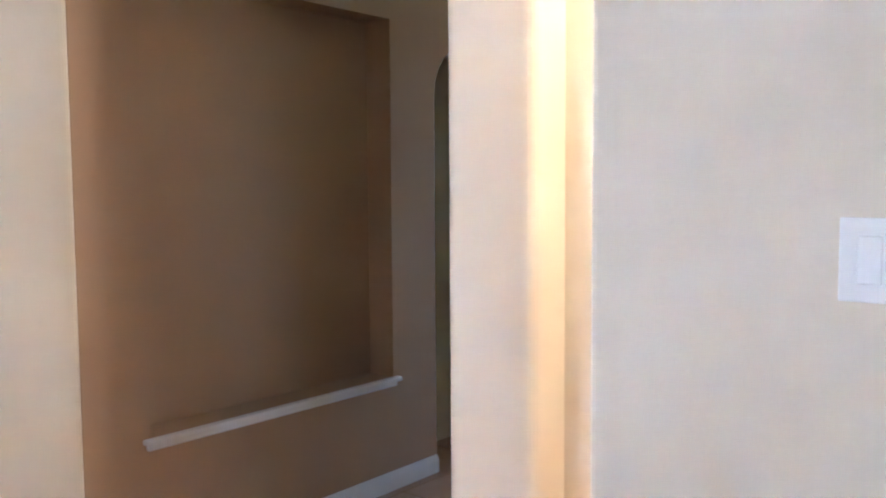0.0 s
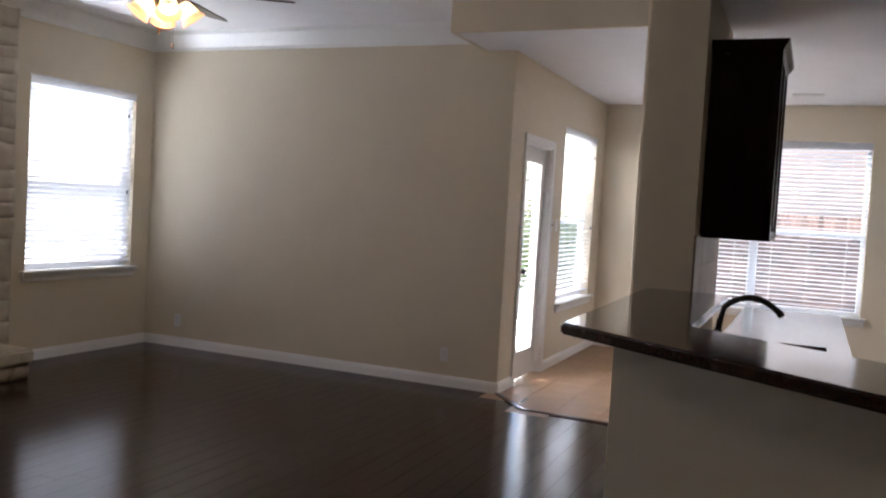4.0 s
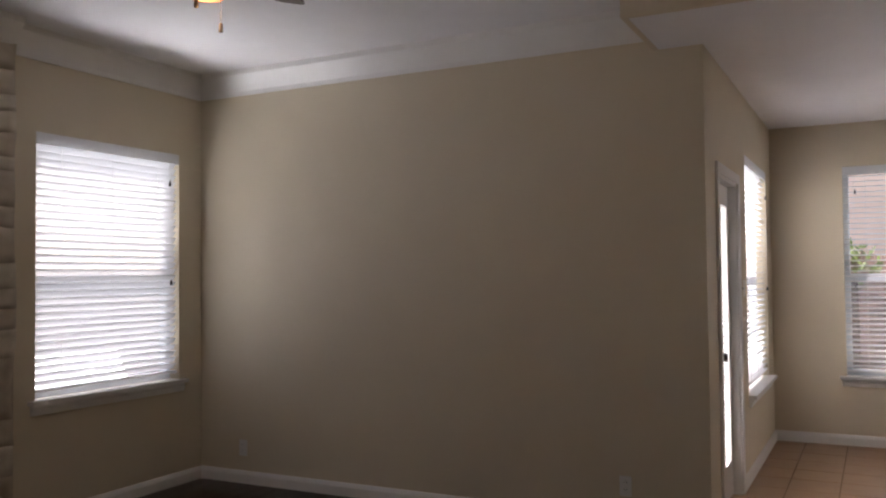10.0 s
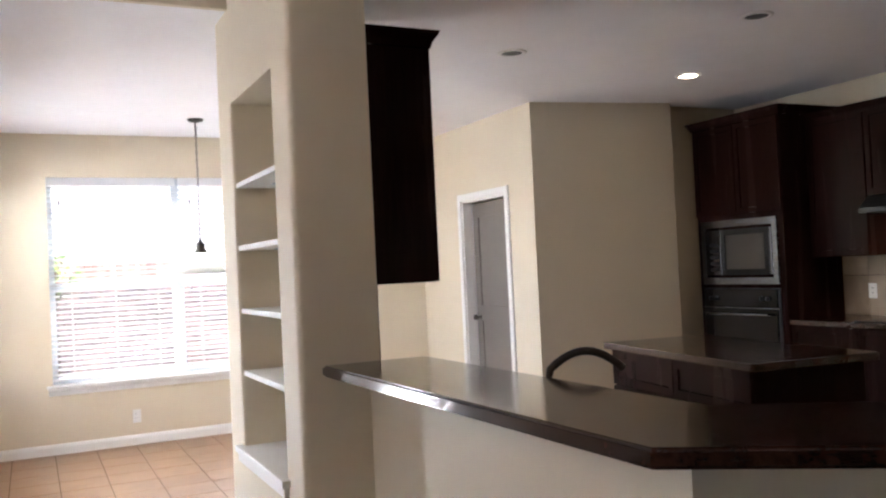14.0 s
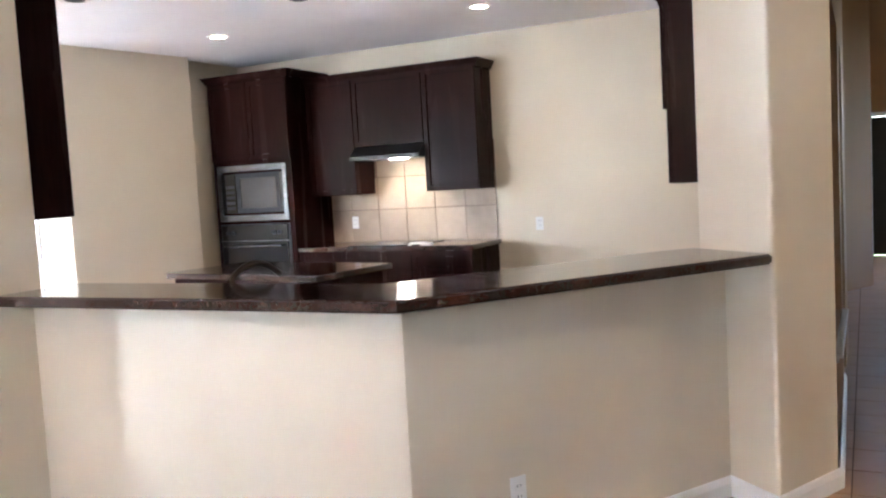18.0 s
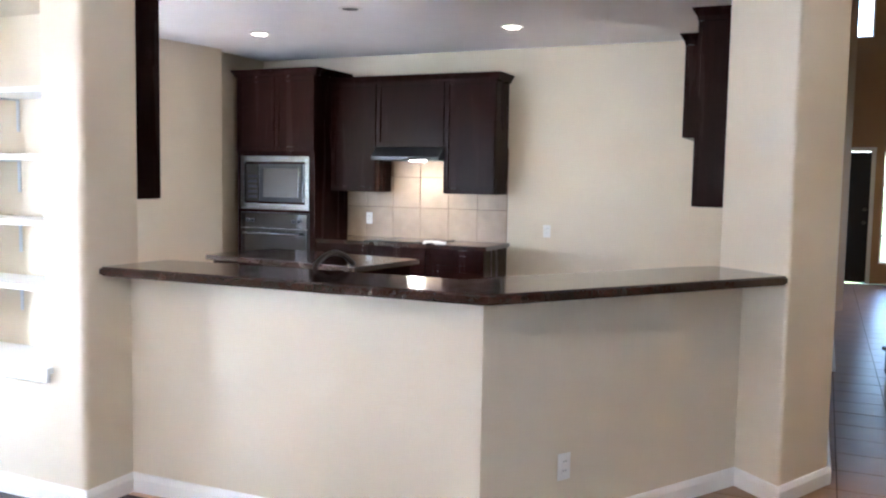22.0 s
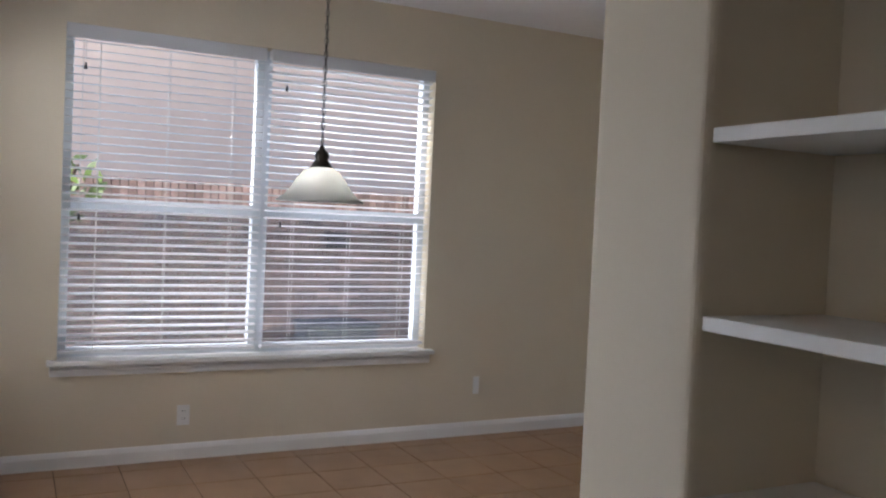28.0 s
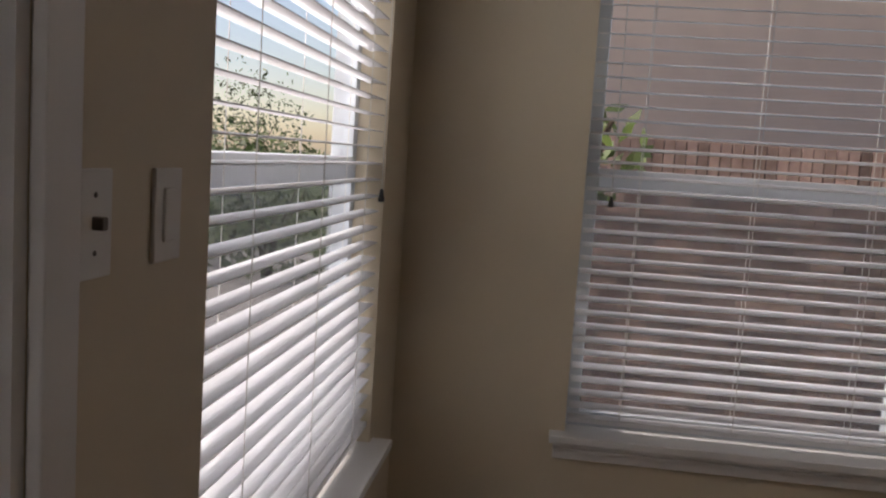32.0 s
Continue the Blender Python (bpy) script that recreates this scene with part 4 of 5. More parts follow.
def cabinet(name, x0, x1, y0, y1, z0, z1, label, doors, cat="cabinet", group="", rz=0, at=None, crown_top=True, split=None, toe=False):
    """A cabinet unit that looks towards +y in its own frame."""
    c = tagged(empty(name, at or (0, 0, 0), rz), label, cat, group)
    part("body", boxed(x0, x1, y0, y1, z0 + (0.10 if toe else 0), z1, bevel=0.002), CABINET, c)
    if toe:
        part("toe_kick", boxed(x0, x1, y0, y1 - 0.06, z0, z0 + 0.10), CABINET, c)
    for d0, d1, k0, k1 in doors:
        shaker(c, d0 + 0.002, d1 - 0.002, k0 + 0.002, k1 - 0.002, y1)
    if crown_top:
        bm = bmesh.new()
        prof = [(0, z1 - 0.02), (-0.018, z1 - 0.02), (-0.024, z1 + 0.005), (-0.045, z1 + 0.035), (-0.05, z1 + 0.05), (0, z1 + 0.05)]
        sweep(bm, [(x0, y0), (x0, y1 + 0.001), (x1, y1 + 0.001), (x1, y0)], [(-o, z) for o, z in prof])
        part("crown", bm, CABINET, c)
    return c


OX0, OX1, OY = 4.49, 5.40, -3.99
cabinet("oven_cabinet", OX0, OX1, YK + 0.002, OY, 0, 2.49, "tall espresso cabinet housing microwave and oven", [(OX0, (OX0 + OX1) / 2, 1.74, 2.47), ((OX0 + OX1) / 2, OX1, 1.74, 2.47), (OX0, OX1, 0.12, 0.50)])
mw = tagged(empty("microwave_oven", ((OX0 + OX1) / 2, OY, 1.44)), "stainless built-in microwave with a dark glass door", "microwave")
part("trim_frame", wall_run(bmesh.new(), "x", 0.002, 0.022, -0.40, 0.40, -0.26, 0.26, [(-0.355, 0.355, -0.205, 0.205)]), STEEL, mw)
part("door_glass", boxed(-0.35, 0.18, 0.004, 0.026, -0.185, 0.185, bevel=0.004), DARKMIRROR, mw, "dark reflective glass door")
part("door_rim", wall_run(bmesh.new(), "x", 0.026, 0.032, -0.325, 0.17, -0.185, 0.185, [(-0.285, 0.13, -0.14, 0.14)]), BLACK, mw)
part("control_panel", boxed(0.185, 0.35, 0.004, 0.026, -0.185, 0.185, bevel=0.003), BLACKGLASS, mw)
for k in range(5):
    part("button", boxed(0.20, 0.30, 0.026, 0.028, -0.15 + k * 0.05, -0.125 + k * 0.05), BLACK, mw)
part("display", boxed(0.195, 0.305, 0.026, 0.0275, 0.12, 0.16), BLACKGLASS, mw)
ov = tagged(empty("wall_oven", ((OX0 + OX1) / 2, OY, 0.84)), "black glass built-in wall oven with a bar handle", "oven")
part("oven_body", boxed(-0.40, 0.40, 0.002, 0.02, -0.32, 0.31, bevel=0.003), BLACK, ov)
part("oven_panel", boxed(-0.385, 0.385, 0.02, 0.034, 0.16, 0.30, bevel=0.004), BLACKGLASS, ov)
part("oven_door", boxed(-0.385, 0.385, 0.02, 0.04, -0.31, 0.145, bevel=0.006), BLACKGLASS, ov)
part("oven_trim", boxed(-0.40, 0.40, 0.02, 0.03, 0.148, 0.158), STEEL, ov)
bm = tube(bmesh.new(), [(-0.33, 0.08, 0.105), (0.33, 0.08, 0.105)], 0.011, 10)
for x in (-0.31, 0.31):
    tube(bm, [(x, 0.04, 0.105), (x, 0.08, 0.105)], 0.008, 8)
part("oven_handle", bm, STEEL, ov, "steel bar handle")
for x in (-0.30, -0.24, 0.24, 0.30):
    bm = bmesh.new()
    lathe(bm, [(0.018, 0), (0.017, 0.018), (0, 0.02)], 12, pose(x, 0.034, 0.23, -90, 0, 0))
    part("oven_knob", bm, BLACK, ov)

UY = -4.285
cabinet("upper_cabinet", 2.76, 3.27, YK + 0.002, UY, 1.37, 2.42, "espresso upper cabinet with a framed door", [(2.76, 3.27, 1.37, 2.42)], group="upper cabinets")
cabinet("upper_cabinet", 3.272, 3.985, YK + 0.002, UY, 1.80, 2.42, "short espresso cabinet above the range hood", [(3.272, 3.985, 1.80, 2.42)], group="upper cabinets")
cabinet("upper_cabinet", 3.987, 4.488, YK + 0.002, UY, 1.37, 2.42, "espresso upper cabinet beside the oven tower", [(3.987, 4.488, 1.37, 2.42)], group="upper cabinets")
hood = tagged(empty("range_hood", (3.63, YK, 1.73)), "slim black range hood with a lit lamp below", "range hood")
bm = bmesh.new()
prism(bm, [(0.005, 0.068), (0.005, -0.055), (0.43, -0.055), (0.43, -0.02), (0.33, 0.068)], -0.355, 0.355, Matrix(((0, 0, 1, 0), (1, 0, 0, 0), (0, 1, 0, 0), (0, 0, 0, 1))))
part("hood_body", bm, BLACK, hood)
part("hood_lip", boxed(-0.356, 0.356, 0.425, 0.436, -0.056, -0.022), BLACK, hood)
part("hood_lamp", boxed(-0.16, -0.02, 0.28, 0.36, -0.060, -0.0555), glowing("hood_lamp_glow", (1, 0.86, 0.62), 10), hood, "lit hood lamp lens")
lamp("hood_light", "SPOT", 0.7, look((3.54, YK + 0.30, 1.66), (3.54, YK + 0.05, 0.9)), (1, 0.82, 0.55), radius=0.03, spot=130)

cabinet("base_cabinet", 2.75, 3.32, YK + 0.002, -4.03, 0, 0.872, "espresso base cabinet with drawer and door", [(2.75, 3.32, 0.68, 0.87), (2.75, 3.32, 0.12, 0.675)], group="base cabinets", crown_top=False, toe=True)
cabinet("base_cabinet", 3.322, 3.92, YK + 0.002, -4.03, 0, 0.872, "espresso base cabinet under the cooktop", [(3.322, 3.62, 0.12, 0.87), (3.62, 3.92, 0.12, 0.87)], group="base cabinets", crown_top=False, toe=True)
cabinet("base_cabinet", 3.922, 4.488, YK + 0.002, -4.03, 0, 0.872, "espresso base cabinet beside the oven tower", [(3.922, 4.488, 0.68, 0.87), (3.922, 4.488, 0.12, 0.675)], group="base cabinets", crown_top=False, toe=True)
tagged(part("kitchen_counter", boxed(2.72, 4.487, YK + 0.010, -3.99, 0.874, 0.914, bevel=0.006), COUNTER), "dark polished granite counter along the back wall", "counter")
ct = tagged(empty("cooktop", (3.62, -4.30, 0.914)), "black glass cooktop set into the dark counter", "cooktop")
part("glass_top", boxed(-0.36, 0.36, -0.25, 0.25, 0.0, 0.008, bevel=0.003), BLACKGLASS, ct)
for x, y, r in ((-0.2, 0.1, 0.08), (0.2, 0.1, 0.1), (-0.2, -0.12, 0.1), (0.2, -0.12, 0.07)):
    bm = bmesh.new()
    lathe(bm, [(r, 0.008), (r, 0.0092), (r - 0.006, 0.0092), (r - 0.006, 0.008)], 28, Matrix.Translation((x, y, 0)))
    part("burner_ring", bm, BLACK, ct)
bk = tagged(empty("paper_booklet", (3.28, -4.12, 0.914), 14), "small white booklet lying on the dark counter", "booklet")
bm = bmesh.new()
box(bm, -0.10, 0.10, -0.055, 0.055, 0.0, 0.012, bevel=0.002)
box(bm, -0.05, 0.09, -0.045, 0.05, 0.0125, 0.022, bevel=0.002)
part("pages", bm, SHELF, bk)

cabinet("upper_cabinet", -0.50, 0.44, 0.0, 0.52, 1.80, 2.42, "short deep espresso cabinet over the refrigerator space", [(-0.50, -0.03, 1.80, 2.42), (-0.03, 0.44, 1.80, 2.42)], group="upper cabinets", rz=-90, at=(0.362, -3.32, 0))
cabinet("upper_cabinet", -0.42, 0.42, 0.0, 0.33, 1.37, 2.42, "espresso upper cabinet on the side wall", [(-0.42, 0.0, 1.37, 2.42), (0.0, 0.42, 1.37, 2.42)], group="upper cabinets", rz=-90, at=(0.362, -2.42, 0))
cabinet("upper_cabinet", -0.40, 0.40, 0.0, 0.345, 1.375, 2.40, "espresso upper cabinet behind the shelf wall", [(-0.40, 0.0, 1.375, 2.40), (0.0, 0.40, 1.375, 2.40)], group="upper cabinets", rz=180, at=(3.55, SB - 0.002, 0))
cabinet("base_cabinet", 1.50, 2.80, 0, 0.60, 0, 0.872, "espresso sink base cabinet behind the bar", [(1.5, 1.93, 0.12, 0.87), (1.93, 2.36, 0.12, 0.87), (2.36, 2.80, 0.12, 0.87)], group="base cabinets", crown_top=False, rz=180, at=(4.30, -0.202, 0), toe=True)
tagged(part("sink_counter", wall_run(bmesh.new(), "x", 0, 0.04, 1.45, 4.25, -0.86, -0.285, [(1.85, 2.55, -0.76, -0.42)]), COUNTER), "dark granite sink counter below the bar", "counter").matrix_basis = Matrix(((1, 0, 0, 0), (0, 0, 1, 0), (0, 1, 0, 0.874), (0, 0, 0, 1)))
sink = tagged(empty("kitchen_sink", (2.2, -0.59, 0.874)), "stainless undermount kitchen sink", "sink")
bm = wall_run(bmesh.new(), "x", -0.18, -0.002, -0.36, 0.36, -0.18, 0.18, [(-0.35, 0.35, -0.17, 0.17)])
for v in bm.verts:
    v.co = Vector((v.co.x, v.co.z, v.co.y))
box(bm, -0.36, 0.36, -0.18, 0.18, -0.19, -0.178)
bmesh.ops.recalc_face_normals(bm, faces=bm.faces)
part("basin", bm, STEEL, sink)
fc = tagged(empty("kitchen_faucet", (2.14, -0.315, 0.914)), "dark bronze kitchen faucet with a low arched spout", "faucet")
bm = bmesh.new()
lathe(bm, [(0.032, 0), (0.032, 0.008), (0.022, 0.014), (0.020, 0.07), (0.016, 0.085)], 16)
part("faucet_base", bm, BRONZE, fc)
arc = [(0, 0, 0.07), (-0.002, -0.006, 0.12)] + [(-0.06 * q, -0.245 * q, 0.12 + 0.115 * math.sin(math.pi * (0.10 + 0.74 * q)) ** 0.8) for q in [k / 12 for k in range(1, 13)]] + [(-0.064, -0.258, 0.170)]
part("spout", tube(bmesh.new(), arc, [0.013] * (len(arc) - 3) + [0.0125, 0.0135, 0.0145], 12), BRONZE, fc)
part("lever", tube(bmesh.new(), [(0.02, 0, 0.05), (0.05, 0, 0.06), (0.10, 0.012, 0.085)], [0.009, 0.007, 0.006], 8), BRONZE, fc)

cabinet("kitchen_island", -0.66, 0.66, -0.33, 0.33, 0, 0.872, "espresso kitchen island with panelled doors", [(-0.66, 0.0, 0.66, 0.87), (0.0, 0.66, 0.66, 0.87), (-0.66, 0.0, 0.12, 0.655), (0.0, 0.66, 0.12, 0.655)], cat="island", crown_top=False, at=(3.47, -2.36, 0), rz=-8, toe=True)
top = tagged(part("island_counter", boxed(-0.71, 0.71, -0.38, 0.38, 0.874, 0.914, bevel=0.006), COUNTER), "dark polished granite island top", "counter")
top.matrix_basis = pose(3.47, -2.36, 0, 0, 0, -8)

# backsplash tiles
sp = tagged(empty("backsplash", (0, YK, 0)), "tan stone tile backsplash behind the cooktop", "backsplash", kind="structure")
part("grout", boxed(2.752, 4.487, 0.0005, 0.004, 0.915, 1.80), GROUT, sp)
bm = bmesh.new()
box(bm, -0.148, 0.148, 0.0, 0.009, -0.148, 0.148, bevel=0.003)
tl = bpy.data.meshes.new("tile")
bm.to_mesh(tl)
bm.free()
tl.materials.append(BACKSPLASH)
for i in range(6):
    for j in range(3):
        x, z = 2.905 + i * 0.302, 0.915 + 0.151 + j * 0.302
        if j >= 2 and not (3.2 < x < 4.1):
            continue
        s = 0.85 if j == 1 and not (3.2 < x < 4.1) else 1.0
        if x < 4.48:
            sx = 1.0 if x + 0.15 < 4.487 else max(0.1, (4.487 - (x - 0.148)) / 0.296)
            shared("tile", tl, Matrix.Translation((x - 0.148 * (1 - sx), 0.002, z)) @ Matrix.Diagonal((sx, 1, s, 1)) if s == 1 else Matrix.Translation((x - 0.148 * (1 - sx), 0.002, z - 0.148 * 0.0)) @ Matrix.Diagonal((sx, 1, 1.0, 1)), sp)

sp = tagged(empty("backsplash", (0, SB, 0)), "tan stone tile backsplash behind the sink counter", "backsplash", kind="structure")
part("grout", boxed(2.965, 4.235, -0.004, -0.0005, 0.915, 1.388), GROUT, sp)
for i in range(4):
    for j, zs in ((0, 1.0), (1, 0.58)):
        shared("tile", tl, Matrix.Translation((3.125 + i * 0.302, -0.002, 0.915 + 0.151 if j == 0 else 1.302)) @ Matrix.Diagonal((1, -1, zs, 1)), sp)

# ---------------------------------------------------------------- ceiling lights and vents
LIT = glowing("downlight_glow", (1, 0.80, 0.55), 7)
def downlight(x, y, lit):
    d = tagged(empty("ceiling_downlight", (x, y, LOW)), "round recessed ceiling light, lit" if lit else "round recessed ceiling light, unlit", "downlight", "kitchen downlights")
    bm = bmesh.new()
    lathe(bm, [(0.062, -0.002), (0.066, -0.008), (0.088, -0.006), (0.090, 0.0), (0.062, 0.0)], 28)
    part("trim_ring", bm, TRIM, d)
    bm = bmesh.new()
    lathe(bm, [(0.0, -0.003), (0.062, -0.003)], 28)
    part("lens", bm, LIT if lit else BLACK, d)
    if lit:
        lamp("downlight_beam", "SPOT", 0.4, look((x, y, LOW - 0.02), (x, y, 0)), (1, 0.83, 0.62), radius=0.05, spot=120)
downlight(4.52, -3.16, True)
downlight(4.29, -1.56, False)
downlight(2.36, -3.53, True)
downlight(3.22, -2.47, False)
vt = tagged(empty("ceiling_vent", (7.05, -0.53, LOW), 90), "white louvred ceiling air vent", "vent")
part("vent_frame", wall_run(bmesh.new(), "x", -0.006, 0.0, -0.16, 0.16, -0.09, 0.09, [(-0.14, 0.14, -0.07, 0.07)]), TRIM, vt).matrix_basis = pose(0, 0, 0, -90, 0, 0)
part("backing", boxed(-0.14, 0.14, -0.07, 0.07, -0.0015, 0.0), BLACK, vt)
for k in range(9):
    s = part("louvre", boxed(-0.14, 0.14, -0.006, 0.006, -0.0007, 0.0007), TRIM, vt)
    s.matrix_basis = pose(0, -0.06 + k * 0.015, -0.005, 35, 0, 0)

# pendant lamp of the nook
pl = tagged(empty("pendant_lamp", (6.88, -0.115, LOW)), "pendant lamp with a frosted glass bell on a dark chain", "pendant lamp")
bm = bmesh.new()
lathe(bm, [(0, 0), (0.062, 0), (0.065, -0.008), (0.05, -0.02), (0.012, -0.03), (0, -0.031)], 24)
part("canopy", bm, BRONZE, pl)
CH = 0.965
bm = bmesh.new()
ring = [(0.0095 * math.cos(a), 0, 0.020 * math.sin(a)) for a in [k * math.pi / 5 for k in range(11)]]
tube(bm, ring, 0.002, 5)
link = bpy.data.meshes.new("chain_link")
bm.to_mesh(link)
bm.free()
link.materials.append(BRONZE)
k, z = 0, -0.04
while z > -CH + 0.035:
    shared("chain_link", link, pose(0, 0, z, 0, 0, 90 * (k % 2)), pl)
    z -= 0.0335
    k += 1
part("lamp_cord", tube(bmesh.new(), [(0.003, 0.003, -0.03), (0.003, -0.003, -0.45), (0.003, 0.003, -CH - 0.05)], 0.0022, 6), BLACK, pl)
bm = bmesh.new()
lathe(bm, [(0, -CH - 0.01), (0.012, -CH - 0.012), (0.014, -CH - 0.03), (0.032, -CH - 0.045), (0.036, -CH - 0.065), (0.03, -CH - 0.08), (0.045, -CH - 0.10), (0.058, -CH - 0.125), (0, -CH - 0.127)], 24)
part("socket_cap", bm, BRONZE, pl)
bm = bmesh.new()
tube(bm, [(0.013 * math.cos(a), 0, -CH + 0.014 + 0.025 * math.sin(a)) for a in [k * math.pi / 8 for k in range(17)]], 0.0027, 6)
part("hanging_loop", bm, BRONZE, pl)
FROST = frosted("frosted_glass_shade", (0.55, 0.555, 0.53), 0.72, 0.2)
bm = bmesh.new()
prof = [(0.055, -CH - 0.118), (0.085, -CH - 0.135), (0.118, -CH - 0.175), (0.146, -CH - 0.220), (0.174, -CH - 0.252), (0.208, -CH - 0.276), (0.214, -CH - 0.282)]
lathe(bm, prof + [(r - 0.004, z - 0.003) for r, z in prof[::-1]], 36)
part("shade", bm, FROST, pl, "frosted glass bell shade with a flared rim")
bm = bmesh.new()
lathe(bm, [(0, -CH - 0.13), (0.02, -CH - 0.135), (0.034, -CH - 0.17), (0.03, -CH - 0.2), (0, -CH - 0.215)], 16)
part("bulb", bm, glowing("bulb_glow", (1, 0.95, 0.85), 20), pl)
lamp("pendant_light", "POINT", 6, Matrix.Translation((6.88, -0.115, LOW - CH - 0.20)), (1, 0.96, 0.90), radius=0.03)

# ---------------------------------------------------------------- stairs and foyer
ST = pose(-1.075, -3.03, 0, 0, 0, math.degrees(math.atan2(-0.268, -0.963)))
# local frame: x runs up the flight, -y... widths run along local y from 0 (near newel) to 1.64 (far newel)
stair = tagged(empty("staircase", (0, 0, 0)), "carpeted staircase with cherry rails and iron balusters", "staircase")
stair.matrix_basis = ST
RISE, RUN, WIDTH, STEPS = 0.18, 0.27, 1.64, 14
for k in range(STEPS):
    bm = bmesh.new()
    x0 = 0.06 + k * RUN
    box(bm, x0, x0 + RUN + 0.02, 0.10, WIDTH - 0.10, k * RISE if k else 0.0, (k + 1) * RISE - 0.002, bevel=0.012)
    part("step", bm, CARPET, stair, "beige carpeted step")
    for y0, y1 in ((0.02, 0.10), (WIDTH - 0.10, WIDTH - 0.02)):
        part("stringer_block", boxed(x0, x0 + RUN, y0, y1, 0.0, (k + 1) * RISE - 0.03), TRIM, stair)
        part("tread_cap", boxed(x0 - 0.02, x0 + RUN, y0 - 0.02, y1 + 0.01, (k + 1) * RISE - 0.029, (k + 1) * RISE + 0.006, bevel=0.006), WOODRED, stair)
for y in (0.03, WIDTH - 0.03):
    bm = bmesh.new()
    box(bm, -0.14, 0.15, y - 0.13, y + 0.13, 0.0, 0.19, bevel=0.02)
    box(bm, -0.16, 0.16, y - 0.15, y + 0.15, 0.19, 0.225, bevel=0.012)
    part("newel_plinth", bm, WOODRED, stair)
    bm = bmesh.new()
    box(bm, -0.045, 0.045, y - 0.045, y + 0.045, 0.22, 0.52, bevel=0.006)
    lathe(bm, [(0.045, 0.52), (0.05, 0.535), (0.035, 0.56), (0.042, 0.60), (0.03, 0.75), (0.026, 0.95), (0.03, 1.10), (0.042, 1.13), (0.03, 1.15), (0.03, 1.19)], 16, Matrix.Translation((0, y, 0)))
    lathe(bm, [(0.07, 1.185), (0.08, 1.20), (0.08, 1.235), (0.06, 1.245), (0, 1.25)], 20, Matrix.Translation((0, y, 0)))
    part("newel_post", bm, WOODRED, stair)
    bm = bmesh.new()
    pr = [(0.0, y, 1.215), (0.10, y, 1.225), (0.28, y, 1.29)] + [(0.28 + RUN * j, y, 1.29 + RISE * j) for j in range(1, STEPS)]
    tube(bm, pr, 0.032, 10)
    part("handrail", bm, WOODRED, stair)
    for k in range(STEPS - 1):
        for f in (0.30, 0.80):
            x = 0.06 + (k + f) * RUN
            top = 1.29 + (x - 0.28) / RUN * RISE - 0.02 if x > 0.28 else 1.22
            bm = tube(bmesh.new(), [(x, y, (k + 1) * RISE), (x, y, top)], 0.0075, 6)
            if f == 0.8:
                lathe(bm, [(0.0075, -0.05), (0.017, -0.02), (0.017, 0.02), (0.0075, 0.05)], 8, Matrix.Translation((x, y, (k + 1) * RISE + 0.45)))
            lathe(bm, [(0.016, 0.0), (0.016, 0.02), (0.008, 0.03)], 8, Matrix.Translation((x, y, (k + 1) * RISE + 0.004)))
            part("baluster", bm, IRON, stair)
    for a in range(5):
        an = a * 1.05 + 0.5
        part("baluster", tube(bmesh.new(), [(-0.075 * math.cos(an), y + 0.075 * math.sin(an), 0.225), (-0.075 * math.cos(an), y + 0.075 * math.sin(an), 1.195)], 0.0075, 6), IRON, stair)

FW = -11.75
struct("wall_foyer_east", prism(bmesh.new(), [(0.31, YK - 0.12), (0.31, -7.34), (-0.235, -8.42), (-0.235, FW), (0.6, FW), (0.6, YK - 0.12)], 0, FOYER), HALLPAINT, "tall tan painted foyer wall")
bm = bmesh.new()
box(bm, -0.035, 0.12, -4.80, -4.10, 0, FOYER)
arc_pts = [(-3.535, 1.90)] + [(-3.8175 + 0.2825 * math.cos(a), 1.90 + 0.2825 * math.sin(a)) for a in [k * math.pi / 12 for k in range(1, 12)]] + [(-4.10, 1.90)]
prism(bm, [(-3.535, FOYER), *arc_pts, (-4.10, FOYER)], -0.035, 0.12, Matrix(((0, 0, 1, 0), (1, 0, 0, 0), (0, 1, 0, 0), (0, 0, 0, 1))))
box(bm, 0.12, 0.30, -4.80, -4.10, 0, FOYER)
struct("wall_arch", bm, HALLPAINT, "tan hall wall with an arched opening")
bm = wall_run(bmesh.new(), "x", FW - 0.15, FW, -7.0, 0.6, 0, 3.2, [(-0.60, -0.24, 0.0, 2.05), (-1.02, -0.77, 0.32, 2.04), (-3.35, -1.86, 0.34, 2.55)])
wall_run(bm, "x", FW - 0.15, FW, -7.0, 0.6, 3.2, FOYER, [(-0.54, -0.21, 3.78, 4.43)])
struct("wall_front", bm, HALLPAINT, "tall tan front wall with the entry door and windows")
struct("wall_foyer_west", boxed(-7.15, -7.0, FW, -3.3, 0, FOYER), PAINT, "cream wall of the dining side")
struct("wall_foyer_north", prism(bmesh.new(), [(-7.0, -3.4), (-7.0, -3.3), (-4.6, -3.3), (-3.2, -3.3), (-3.2, -3.42)], 0, FOYER), HALLPAINT, "tan wall behind the stairs")
struct("ceiling_foyer", boxed(-7.15, 0.6, FW - 0.15, -1.6, FOYER, FOYER + 0.1), CEILING, "high foyer ceiling", "ceiling")
bm = bmesh.new()
box(bm, -7.0, -1.10, FW, -8.9, 2.98, 3.1)
struct("ceiling_dining", bm, CEILING, "lower ceiling of the dining room", "ceiling")
bm = bmesh.new()
box(bm, -1.14, -1.08, FW, -8.9, 2.72, FOYER)
box(bm, -7.0, -1.08, -8.9, -8.80, 2.72, FOYER)
struct("wall_dining_header", bm, HALLPAINT, "tan beam over the dining room opening")
